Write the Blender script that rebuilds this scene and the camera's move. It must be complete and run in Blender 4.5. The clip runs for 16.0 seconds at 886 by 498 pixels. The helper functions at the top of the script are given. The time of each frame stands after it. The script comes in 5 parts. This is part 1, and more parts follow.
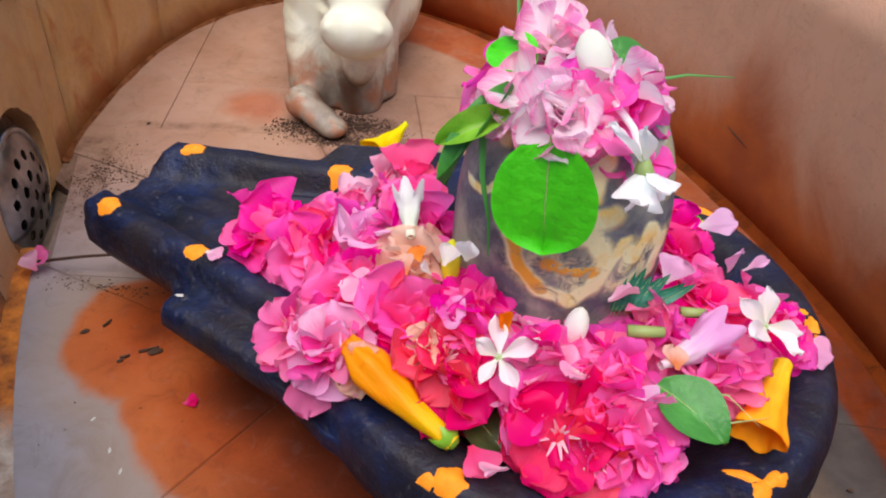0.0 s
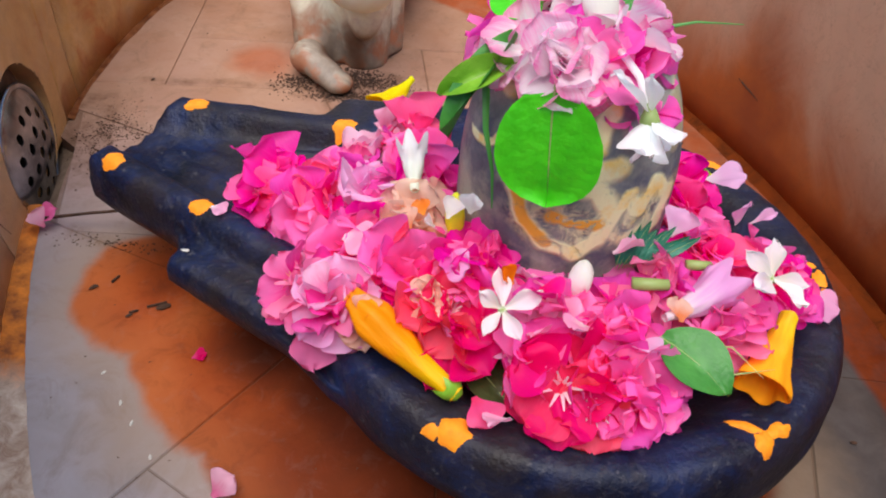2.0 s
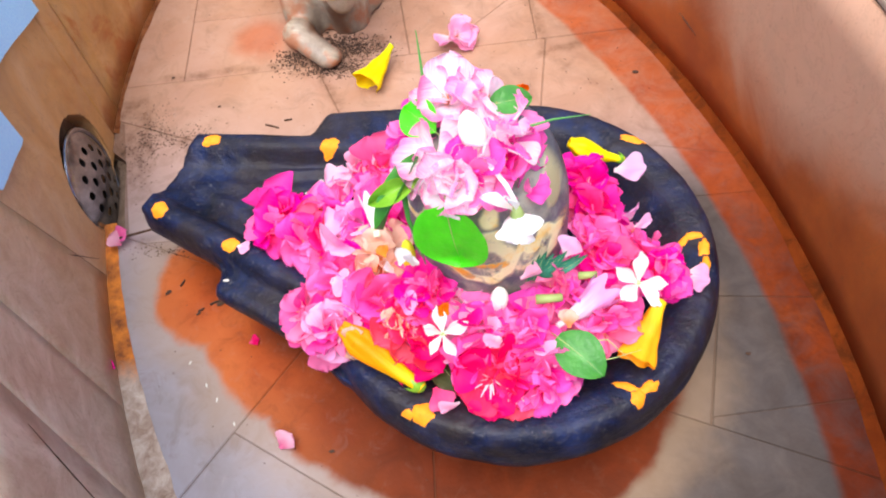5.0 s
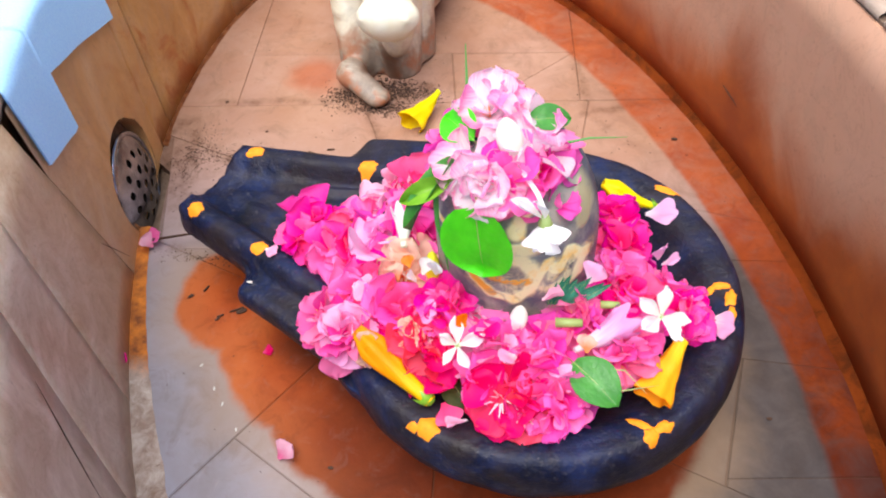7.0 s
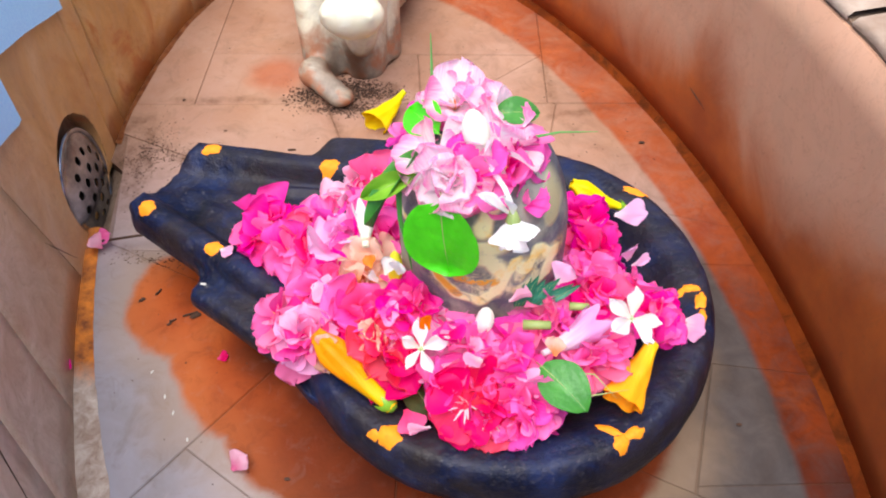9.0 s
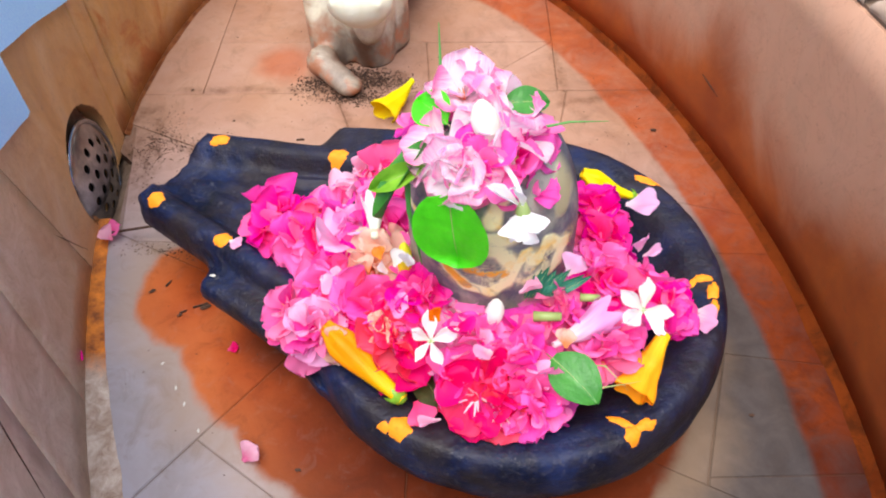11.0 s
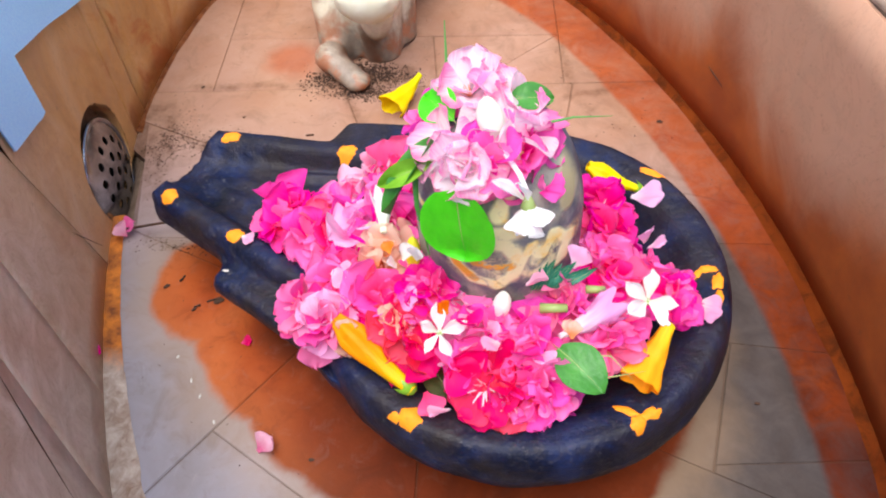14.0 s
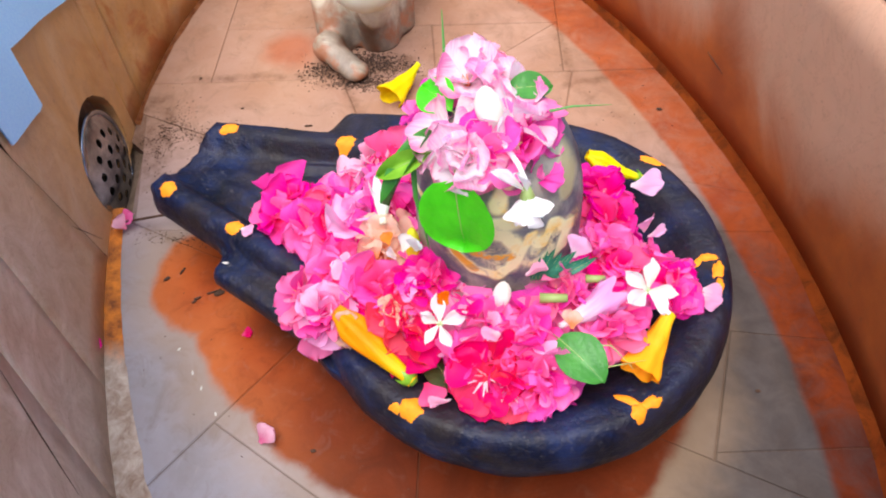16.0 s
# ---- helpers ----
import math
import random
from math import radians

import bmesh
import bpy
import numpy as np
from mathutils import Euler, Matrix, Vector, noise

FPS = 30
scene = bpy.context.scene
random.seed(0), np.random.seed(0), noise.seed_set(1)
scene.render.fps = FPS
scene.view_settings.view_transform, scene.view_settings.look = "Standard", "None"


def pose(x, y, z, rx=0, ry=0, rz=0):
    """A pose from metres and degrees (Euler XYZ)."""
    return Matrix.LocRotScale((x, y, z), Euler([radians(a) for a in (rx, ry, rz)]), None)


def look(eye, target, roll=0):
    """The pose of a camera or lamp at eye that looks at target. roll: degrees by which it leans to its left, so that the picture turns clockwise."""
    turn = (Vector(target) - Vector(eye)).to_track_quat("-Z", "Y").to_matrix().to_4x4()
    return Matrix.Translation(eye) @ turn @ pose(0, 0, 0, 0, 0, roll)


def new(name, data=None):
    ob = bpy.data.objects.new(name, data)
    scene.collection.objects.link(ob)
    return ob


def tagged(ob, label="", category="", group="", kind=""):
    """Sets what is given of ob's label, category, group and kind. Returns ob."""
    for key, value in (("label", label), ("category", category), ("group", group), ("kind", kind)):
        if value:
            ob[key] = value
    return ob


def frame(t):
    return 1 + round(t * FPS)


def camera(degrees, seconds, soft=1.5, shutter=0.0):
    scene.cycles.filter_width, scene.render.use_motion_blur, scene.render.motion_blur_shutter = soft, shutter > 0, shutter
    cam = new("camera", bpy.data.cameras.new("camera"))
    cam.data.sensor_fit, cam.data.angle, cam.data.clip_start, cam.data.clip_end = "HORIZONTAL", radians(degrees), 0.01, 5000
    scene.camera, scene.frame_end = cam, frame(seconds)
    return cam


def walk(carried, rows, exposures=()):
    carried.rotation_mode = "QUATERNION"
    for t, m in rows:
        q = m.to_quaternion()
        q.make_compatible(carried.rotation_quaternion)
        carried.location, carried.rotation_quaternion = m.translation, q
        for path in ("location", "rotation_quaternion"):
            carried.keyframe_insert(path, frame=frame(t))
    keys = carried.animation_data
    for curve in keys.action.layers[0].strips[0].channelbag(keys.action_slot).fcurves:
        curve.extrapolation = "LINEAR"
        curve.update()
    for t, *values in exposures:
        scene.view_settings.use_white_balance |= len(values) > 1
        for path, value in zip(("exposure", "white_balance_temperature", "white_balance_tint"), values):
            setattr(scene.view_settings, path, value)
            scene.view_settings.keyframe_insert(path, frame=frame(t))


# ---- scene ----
cam = camera(62.2, 16.0, soft=2.0)
PATH = [
    (0, (-0.007, 0.020, 0.470), (-0.030, 1.576, -0.787), 4.8),
    (0.5, (-0.006, 0.015, 0.465), (-0.033, 1.558, -0.807), 5.1),
    (1, (-0.005, 0.017, 0.465), (-0.032, 1.535, -0.838), 5.0),
    (1.5, (-0.004, 0.019, 0.465), (-0.034, 1.512, -0.866), 4.6),
    (2, (-0.003, 0.019, 0.466), (-0.043, 1.502, -0.875), 4.2),
    (2.5, (-0.003, 0.018, 0.467), (-0.049, 1.495, -0.881), 4.1),
    (3, (-0.002, 0.018, 0.467), (-0.052, 1.490, -0.886), 3.8),
    (3.2, (-0.002, 0.019, 0.466), (-0.044, 1.478, -0.901), 4.0),
    (5.3, (0.1, 0.045, 0.712), (-0.188, 1.1, -0.962), -15.5),
    (5.5, (0.103, 0.042, 0.713), (-0.228, 1.13, -0.931), -16.8),
    (6, (0.108, 0.04, 0.699), (-0.236, 1.253, -0.854), -15.1),
    (6.5, (0.107, 0.032, 0.688), (-0.223, 1.27, -0.848), -12.9),
    (7, (0.092, -0.008, 0.659), (-0.197, 1.258, -0.862), -5.9),
    (7.5, (0.088, -0.02, 0.654), (-0.215, 1.248, -0.863), -4.8),
    (8, (0.091, -0.011, 0.648), (-0.157, 1.257, -0.879), -3.6),
    (8.5, (0.094, 0.009, 0.631), (-0.067, 1.322, -0.869), -1.7),
    (9, (0.091, 0.001, 0.634), (-0.108, 1.302, -0.872), -2.5),
    (11.5, (0.091, 0.007, 0.633), (-0.14, 1.271, -0.9), -4.1),
    (12, (0.094, 0.002, 0.642), (-0.145, 1.257, -0.896), -4.8),
    (12.5, (0.093, 0.001, 0.641), (-0.15, 1.249, -0.903), -5.0),
    (13, (0.093, 0.0, 0.64), (-0.15, 1.248, -0.904), -4.9),
    (13.5, (0.093, 0.001, 0.643), (-0.154, 1.249, -0.9), -5.2),
    (14, (0.094, 0.001, 0.643), (-0.156, 1.25, -0.899), -5.3),
    (14.5, (0.094, 0.002, 0.643), (-0.149, 1.25, -0.9), -5.1),
    (15, (0.094, 0.003, 0.643), (-0.152, 1.242, -0.908), -5.5),
    (15.5, (0.095, 0.003, 0.643), (-0.152, 1.233, -0.915), -5.7),
    (16, (0.095, 0.003, 0.643), (-0.156, 1.228, -0.918), -6.0),
]
EXPOSURES = [(0.0, 0.0), (3.2, 0.0), (5.3, 0.68), (6.0, 0.50), (6.5, 0.48), (8.0, 0.44), (16.0, 0.44)]
walk(cam, [(t, look(eye, target, roll)) for t, eye, target, roll in PATH], EXPOSURES)

# ---- world and light ----
world = bpy.data.worlds.new("sky")
scene.world = world
world.use_nodes = True
wn = world.node_tree
sky = wn.nodes.new("ShaderNodeTexSky")
sky.sky_type = "NISHITA"
sky.sun_disc = False
sky.sun_elevation, sky.sun_rotation = radians(75), radians(-171)
wn.links.new(sky.outputs[0], wn.nodes["Background"].inputs[0])
wn.nodes["Background"].inputs[1].default_value = 0.15

sun = new("sun", bpy.data.lights.new("sun", "SUN"))
sun.data.energy, sun.data.angle, sun.data.color = 4.4, radians(60), (1.0, 0.96, 0.92)
sun.matrix_world = look((-0.10, -0.25, 2.5), (0.0, 0.4, 0.0))


# ---- material helpers ----
class Net:
    """A node material with short calls for the nodes used below."""

    def __init__(self, name, rough=0.6, metal=0.0):
        self.mat = bpy.data.materials.new(name)
        self.mat.use_nodes = True
        self.t = self.mat.node_tree
        self.out = self.t.nodes["Material Output"]
        self.bsdf = self.t.nodes["Principled BSDF"]
        self.bsdf.inputs["Roughness"].default_value = rough
        self.bsdf.inputs["Metallic"].default_value = metal

    def node(self, kind, **values):
        n = self.t.nodes.new("ShaderNode" + kind)
        for key, value in values.items():
            n.inputs[key.replace("_", " ")].default_value = value
        return n

    def link(self, a, b):
        self.t.links.new(a, b)

    def feed(self, socket, value):
        if isinstance(value, (int, float)):
            socket.default_value = value
        else:
            self.link(value, socket)

    def math(self, op, a, b=0.0, c=0.0, clamp=False):
        n = self.t.nodes.new("ShaderNodeMath")
        n.operation, n.use_clamp = op, clamp
        for i, v in enumerate((a, b, c)):
            self.feed(n.inputs[i], v)
        return n.outputs[0]

    def place(self):
        return self.t.nodes.new("ShaderNodeNewGeometry").outputs["Position"]

    def local(self):
        return self.t.nodes.new("ShaderNodeTexCoord").outputs["Object"]

    def scaled(self, where, x, y, z):
        n = self.t.nodes.new("ShaderNodeMapping")
        n.inputs["Scale"].default_value = (x, y, z)
        self.link(where, n.inputs["Vector"])
        return n.outputs[0]

    def split(self, where):
        n = self.t.nodes.new("ShaderNodeSeparateXYZ")
        self.link(where, n.inputs[0])
        return n.outputs

    def noise(self, where, scale, detail=4.0, rough=0.55, warp=0.0):
        n = self.node("TexNoise", Scale=scale, Detail=detail, Roughness=rough, Distortion=warp)
        self.link(where, n.inputs["Vector"])
        return n.outputs[0]

    def ramp(self, value, *stops):
        n = self.t.nodes.new("ShaderNodeValToRGB")
        el = n.color_ramp.elements
        while len(el) < len(stops):
            el.new(0.5)
        for e, (at, col) in zip(el, stops):
            e.position = at
            e.color = (*col, 1) if isinstance(col, tuple) else (col, col, col, 1)
        self.link(value, n.inputs[0])
        return n.outputs[0]

    def mix(self, fac, a, b, how="MIX"):
        n = self.t.nodes.new("ShaderNodeMix")
        n.data_type, n.blend_type = "RGBA", how
        self.feed(n.inputs[0], fac)
        for s, v in ((n.inputs[6], a), (n.inputs[7], b)):
            if isinstance(v, tuple):
                s.default_value = (*v, 1)
            else:
                self.link(v, s)
        return n.outputs[2]

    def step(self, value, lo, hi):
        n = self.t.nodes.new("ShaderNodeMapRange")
        n.interpolation_type = "SMOOTHSTEP"
        self.link(value, n.inputs[0])
        n.inputs[1].default_value, n.inputs[2].default_value = lo, hi
        return n.outputs[0]

    def bump(self, height, strength, dist):
        n = self.node("Bump", Strength=strength, Distance=dist)
        self.link(height, n.inputs["Height"])
        self.link(n.outputs[0], self.bsdf.inputs["Normal"])

    def colour(self, c):
        if isinstance(c, tuple):
            self.bsdf.inputs["Base Color"].default_value = (*c, 1)
        else:
            self.link(c, self.bsdf.inputs["Base Color"])

    def chance(self):
        return self.t.nodes.new("ShaderNodeObjectInfo").outputs["Random"]


# ---- the pit's oval plan ----
PIT = Vector((-0.0272, 0.5512))
LONG, SHORT = 0.7383, 0.3716
E1, E2 = Vector((0.3590, -0.9333)), Vector((-0.9333, -0.3590))
WALL_TOP = 0.283


def oval(a, grow=0.0):
    """A point of the oval at the angle a, moved outwards by grow."""
    p = PIT + LONG * math.cos(a) * E1 + SHORT * math.sin(a) * E2
    n = (math.cos(a) / LONG) * E1 + (math.sin(a) / SHORT) * E2
    return p + n.normalized() * grow


def oval_level(net, xyz):
    """Node values: 1 on the oval, smaller inside; and the side across the short axis."""
    dx = net.math("SUBTRACT", xyz[0], PIT.x)
    dy = net.math("SUBTRACT", xyz[1], PIT.y)
    u = net.math("ADD", net.math("MULTIPLY", dx, E1.x / LONG), net.math("MULTIPLY", dy, E1.y / LONG))
    v = net.math("ADD", net.math("MULTIPLY", dx, E2.x / SHORT), net.math("MULTIPLY", dy, E2.y / SHORT))
    level = net.math("SQRT", net.math("ADD", net.math("MULTIPLY", u, u), net.math("MULTIPLY", v, v)))
    return level, v


# ---- materials ----
def marble_floor(name="worn_floor_marble", soiled=0.0):
    """Marble with vermilion stains; soiled: how much earth is ground into it."""
    m = Net(name, 0.42)
    p = m.place()
    x = m.split(p)
    big = m.noise(p, 5.0, 5, 0.6, 0.6)
    fine = m.noise(p, 60.0, 6, 0.65)
    base = m.ramp(big, (0.30, (0.215, 0.185, 0.182)), (0.52, (0.290, 0.270, 0.305)), (0.72, (0.350, 0.350, 0.430)))
    base = m.mix(m.math("MULTIPLY", m.chance(), 0.35), base, (0.14, 0.125, 0.13))
    back = m.step(m.math("ADD", x[1], m.math("MULTIPLY", big, 0.16)), 0.46, 0.84)
    base = m.mix(m.math("MULTIPLY", back, 0.80), base, m.ramp(m.noise(p, 9.0, 5, 0.65, 0.8), (0.3, (0.33, 0.150, 0.070)), (0.7, (0.41, 0.225, 0.135))))
    dirt = m.ramp(m.noise(p, 24.0, 6, 0.72, 1.0), (0.50, 0.0), (0.78, 1.0))
    base = m.mix(m.math("MULTIPLY", dirt, 0.50), base, (0.13, 0.075, 0.045))
    mottle = m.ramp(m.noise(p, 11.0, 6, 0.68, 1.2), (0.44, 0.0), (0.64, 1.0))
    base = m.mix(m.math("MULTIPLY", mottle, m.math("ADD", m.math("MULTIPLY", m.step(x[0], -0.10, 0.15), 0.34), 0.10)), base, (0.19, 0.105, 0.070))
    # dirt washed along the joints from the drain and round the statue's foot
    crumbs = m.ramp(m.noise(p, 55.0, 6, 0.75, 0.3), (0.42, 0.0), (0.68, 1.0))
    soil = None
    for ax, ay, bx, by, r in ((-0.435, 0.725, -0.405, 0.600, 0.030), (-0.43, 0.707, -0.265, 0.647, 0.009), (-0.36, 0.512, -0.26, 0.475, 0.008), (-0.40, 0.79, -0.20, 0.808, 0.006), (-0.20, 0.800, -0.105, 0.838, 0.022), (-0.185, 0.80, -0.145, 0.72, 0.006), (0.235, 0.835, 0.125, 0.800, 0.007), (0.104, 0.990, 0.129, 0.800, 0.005), (0.129, 0.800, 0.155, 0.775, 0.006), (0.292, 0.533, 0.329, 0.544, 0.004), (-0.400, 0.700, -0.330, 0.660, 0.006)):
        e = (Vector((bx, by)) - Vector((ax, ay)))
        ux, uy = m.math("SUBTRACT", x[0], ax), m.math("SUBTRACT", x[1], ay)
        k = m.math("DIVIDE", m.math("ADD", m.math("MULTIPLY", ux, e.x), m.math("MULTIPLY", uy, e.y)), e.length_squared, clamp=True)
        vx, vy = m.math("SUBTRACT", ux, m.math("MULTIPLY", k, e.x)), m.math("SUBTRACT", uy, m.math("MULTIPLY", k, e.y))
        d = m.math("SUBTRACT", m.math("SQRT", m.math("ADD", m.math("MULTIPLY", vx, vx), m.math("MULTIPLY", vy, vy))), r)
        soil = d if soil is None else m.math("MINIMUM", soil, d)
    soil = m.math("MULTIPLY", m.step(m.math("ADD", soil, m.math("MULTIPLY", m.math("SUBTRACT", m.noise(p, 40.0, 4, 0.6), 0.5), 0.03)), 0.008, -0.008), m.math("ADD", m.math("MULTIPLY", crumbs, 0.6), 0.2))
    base = m.mix(m.math("MULTIPLY", soil, 0.8), base, (0.10, 0.045, 0.021))
    scuff = m.ramp(m.noise(m.scaled(p, 1.0, 0.45, 1.0), 95.0, 6, 0.7, 0.8), (0.60, 0.0), (0.74, 1.0))
    base = m.mix(m.math("MULTIPLY", scuff, 0.16), base, (0.42, 0.38, 0.36))
    # shade over the front right of the pit, painted dark into the marble
    wx, wy = m.math("SUBTRACT", x[0], 0.32), m.math("SUBTRACT", x[1], 0.26)
    front_shade = m.math("ADD", m.math("SQRT", m.math("ADD", m.math("MULTIPLY", wx, wx), m.math("MULTIPLY", wy, wy))), m.math("MULTIPLY", big, 0.16))
    front_shade = m.step(front_shade, 0.56, 0.34)
    base = m.mix(m.math("MULTIPLY", front_shade, 0.92), base, m.ramp(m.noise(p, 30.0, 5, 0.65, 0.6), (0.3, (0.034, 0.026, 0.022)), (0.7, (0.066, 0.052, 0.046))))
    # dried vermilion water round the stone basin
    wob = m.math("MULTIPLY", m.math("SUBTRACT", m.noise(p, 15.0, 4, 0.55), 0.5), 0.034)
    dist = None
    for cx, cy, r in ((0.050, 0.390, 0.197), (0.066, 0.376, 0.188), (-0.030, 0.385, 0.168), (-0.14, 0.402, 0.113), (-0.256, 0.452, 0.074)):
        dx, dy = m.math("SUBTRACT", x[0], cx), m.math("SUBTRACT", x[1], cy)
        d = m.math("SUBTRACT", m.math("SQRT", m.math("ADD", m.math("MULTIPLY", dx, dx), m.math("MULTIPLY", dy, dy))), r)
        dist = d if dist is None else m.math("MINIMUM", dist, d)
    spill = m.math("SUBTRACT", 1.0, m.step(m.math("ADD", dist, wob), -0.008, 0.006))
    # and along the foot of the wall
    level, side = oval_level(m, x)
    slant = m.math("MULTIPLY", m.math("MINIMUM", x[1], 0.80), 0.149)
    edge = m.step(m.math("ADD", m.math("ADD", level, slant), m.math("MULTIPLY", wob, 0.8)), 0.914, 0.940)
    right = m.math("MULTIPLY", m.math("MULTIPLY", edge, m.math("SUBTRACT", 1.0, m.step(side, -0.35, -0.05))), m.math("SUBTRACT", 0.95, m.math("MULTIPLY", m.step(x[1], 0.45, 0.85), 0.12)))
    right = m.math("MULTIPLY", right, m.ramp(m.noise(p, 22.0, 6, 0.68, 0.8), (0.34, 0.66), (0.56, 1.0)))
    px, py = m.math("SUBTRACT", x[0], -0.270), m.math("SUBTRACT", x[1], 0.862)
    far = m.math("SQRT", m.math("ADD", m.math("MULTIPLY", px, px), m.math("MULTIPLY", py, py)))
    patch = m.math("MULTIPLY", m.step(m.math("ADD", far, m.math("MULTIPLY", wob, 1.2)), 0.062, 0.018), 0.55)
    stain = m.math("MAXIMUM", m.math("MAXIMUM", spill, right), patch)
    halo = m.math("SUBTRACT", 1.0, m.step(m.math("ADD", dist, m.math("MULTIPLY", wob, 2.0)), 0.005, 0.06))
    base = m.mix(m.math("MULTIPLY", halo, 0.45), base, (0.32, 0.21, 0.13))
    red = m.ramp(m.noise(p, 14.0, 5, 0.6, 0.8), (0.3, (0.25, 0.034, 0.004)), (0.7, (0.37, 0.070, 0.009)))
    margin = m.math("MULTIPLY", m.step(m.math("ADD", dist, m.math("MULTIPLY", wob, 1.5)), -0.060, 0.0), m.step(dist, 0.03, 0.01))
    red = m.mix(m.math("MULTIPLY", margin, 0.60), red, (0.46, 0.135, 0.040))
    # shade round the basin and in the pit's front, painted as darker red
    amount = m.math("MULTIPLY", m.step(m.math("ADD", dist, wob), -0.034, -0.095), 0.94)
    amount = m.math("MAXIMUM", amount, m.math("MULTIPLY", m.step(m.math("ADD", x[1], m.math("MULTIPLY", wob, 2.0)), 0.47, 0.30), m.math("MULTIPLY", m.step(x[0], -0.26, -0.02), 0.94)))
    # right band deepened towards the front by painted shade, broken up with noise
    band_shade = m.math("MULTIPLY", m.step(x[1], 0.68, 0.40), m.math("MULTIPLY", m.step(side, -0.35, -0.60), m.ramp(m.noise(p, 17.0, 6, 0.66, 0.8), (0.30, 0.45), (0.62, 0.90))))
    amount = m.math("MAXIMUM", amount, band_shade)
    red = m.mix(amount, red, m.ramp(m.noise(p, 18.0, 5, 0.6, 0.8), (0.3, (0.046, 0.005, 0.0006)), (0.7, (0.110, 0.014, 0.0012))))
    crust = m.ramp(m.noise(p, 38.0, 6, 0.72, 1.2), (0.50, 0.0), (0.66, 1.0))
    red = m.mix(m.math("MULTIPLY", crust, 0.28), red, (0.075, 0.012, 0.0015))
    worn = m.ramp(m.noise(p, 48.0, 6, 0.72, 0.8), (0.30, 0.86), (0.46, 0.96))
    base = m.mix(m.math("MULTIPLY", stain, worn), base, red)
    if soiled:
        base = m.mix(m.ramp(m.noise(p, 30.0, 5, 0.65), (0.3, soiled * 0.5), (0.7, soiled)), base, (0.085, 0.045, 0.026))
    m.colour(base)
    m.bsdf.inputs["Specular IOR Level"].default_value = 0.06
    m.link(m.ramp(fine, (0.3, 0.42), (0.7, 0.65)), m.bsdf.inputs["Roughness"])
    m.bump(m.math("ADD", m.math("MULTIPLY", fine, 0.4), m.noise(p, 240.0, 3)), 0.25, 0.0012)
    return m.mat


def marble_wall():
    m = Net("ochre_wall_marble", 0.38)
    p = m.place()
    x = m.split(p)
    level, side = oval_level(m, x)
    tall = m.scaled(p, 1.0, 1.0, 0.75)
    veins = m.noise(tall, 7.0, 7, 0.66, 1.6)
    base = m.ramp(veins, (0.30, (0.42, 0.185, 0.050)), (0.50, (0.55, 0.275, 0.095)), (0.70, (0.59, 0.35, 0.185)))
    base = m.mix(m.math("MULTIPLY", m.step(side, 0.4, -0.4), 0.8), base, (0.60, 0.325, 0.225))
    base = m.mix(m.math("MULTIPLY", m.chance(), 0.14), base, (0.32, 0.19, 0.12))
    front = m.math("MULTIPLY", m.step(x[1], 0.60, 0.25), m.step(side, -0.2, 0.4))
    base = m.mix(m.math("MULTIPLY", front, 0.75), base, m.ramp(m.noise(p, 16.0, 7, 0.7, 1.6), (0.36, (0.42, 0.34, 0.265)), (0.50, (0.56, 0.475, 0.385)), (0.66, (0.70, 0.63, 0.54))))
    # vermilion drawn up from the foot of the wall, and old runs down it
    streak = m.noise(m.scaled(p, 1.0, 1.0, 0.8), 10.0, 6, 0.62, 0.9)
    plume = m.math("MULTIPLY", m.step(m.math("ABSOLUTE", m.math("SUBTRACT", x[1], 0.735)), 0.08, 0.0), 0.065)
    soak = m.math("MULTIPLY", m.step(x[1], 0.58, 0.25), 0.16)
    reach = m.math("ADD", m.math("ADD", m.math("MULTIPLY", streak, 0.13), plume), m.math("ADD", soak, -0.004))
    up = m.step(m.math("SUBTRACT", x[2], reach), 0.095, -0.030)
    right = m.math("MULTIPLY", up, m.step(side, 0.1, -0.35))
    left = m.math("MULTIPLY", m.math("MULTIPLY", m.step(streak, 0.52, 0.66), m.step(x[1], 0.55, 0.78)), m.step(side, -0.1, 0.3))
    runs = m.math("MULTIPLY", m.ramp(m.noise(m.scaled(p, 1.0, 1.0, 0.8), 9.0, 6, 0.65, 1.2), (0.58, 0.0), (0.76, 1.0)), 0.30)
    stain = m.math("MAXIMUM", m.math("MAXIMUM", right, m.math("MULTIPLY", left, 0.7)), runs)
    red = m.ramp(m.noise(p, 12.0, 5, 0.6), (0.3, (0.25, 0.038, 0.004)), (0.7, (0.46, 0.100, 0.010)))
    soot = m.math("MULTIPLY", m.step(m.math("ADD", x[2], m.math("MULTIPLY", m.noise(p, 22.0, 5, 0.65), 0.03)), 0.026, 0.006), 0.22)
    red = m.mix(soot, red, (0.060, 0.018, 0.006))
    base = m.mix(m.math("MULTIPLY", stain, 0.92), base, red)
    crack = m.ramp(m.noise(tall, 18.0, 6, 0.7, 2.0), (0.485, 0.0), (0.5, 1.0), (0.515, 0.0))
    base = m.mix(m.math("MULTIPLY", crack, 0.22), base, (0.16, 0.08, 0.04))
    m.colour(base)
    blotch = m.ramp(m.noise(p, 13.0, 6, 0.68, 1.5), (0.46, 0.0), (0.66, 1.0))
    base = m.mix(m.math("MULTIPLY", m.math("MULTIPLY", blotch, m.math("SUBTRACT", 1.0, stain)), 0.30), base, (0.40, 0.25, 0.165))
    grit = m.ramp(m.noise(p, 130.0, 3, 0.6), (0.66, 0.0), (0.72, 1.0))
    base = m.mix(m.math("MULTIPLY", grit, 0.25), base, (0.10, 0.05, 0.03))
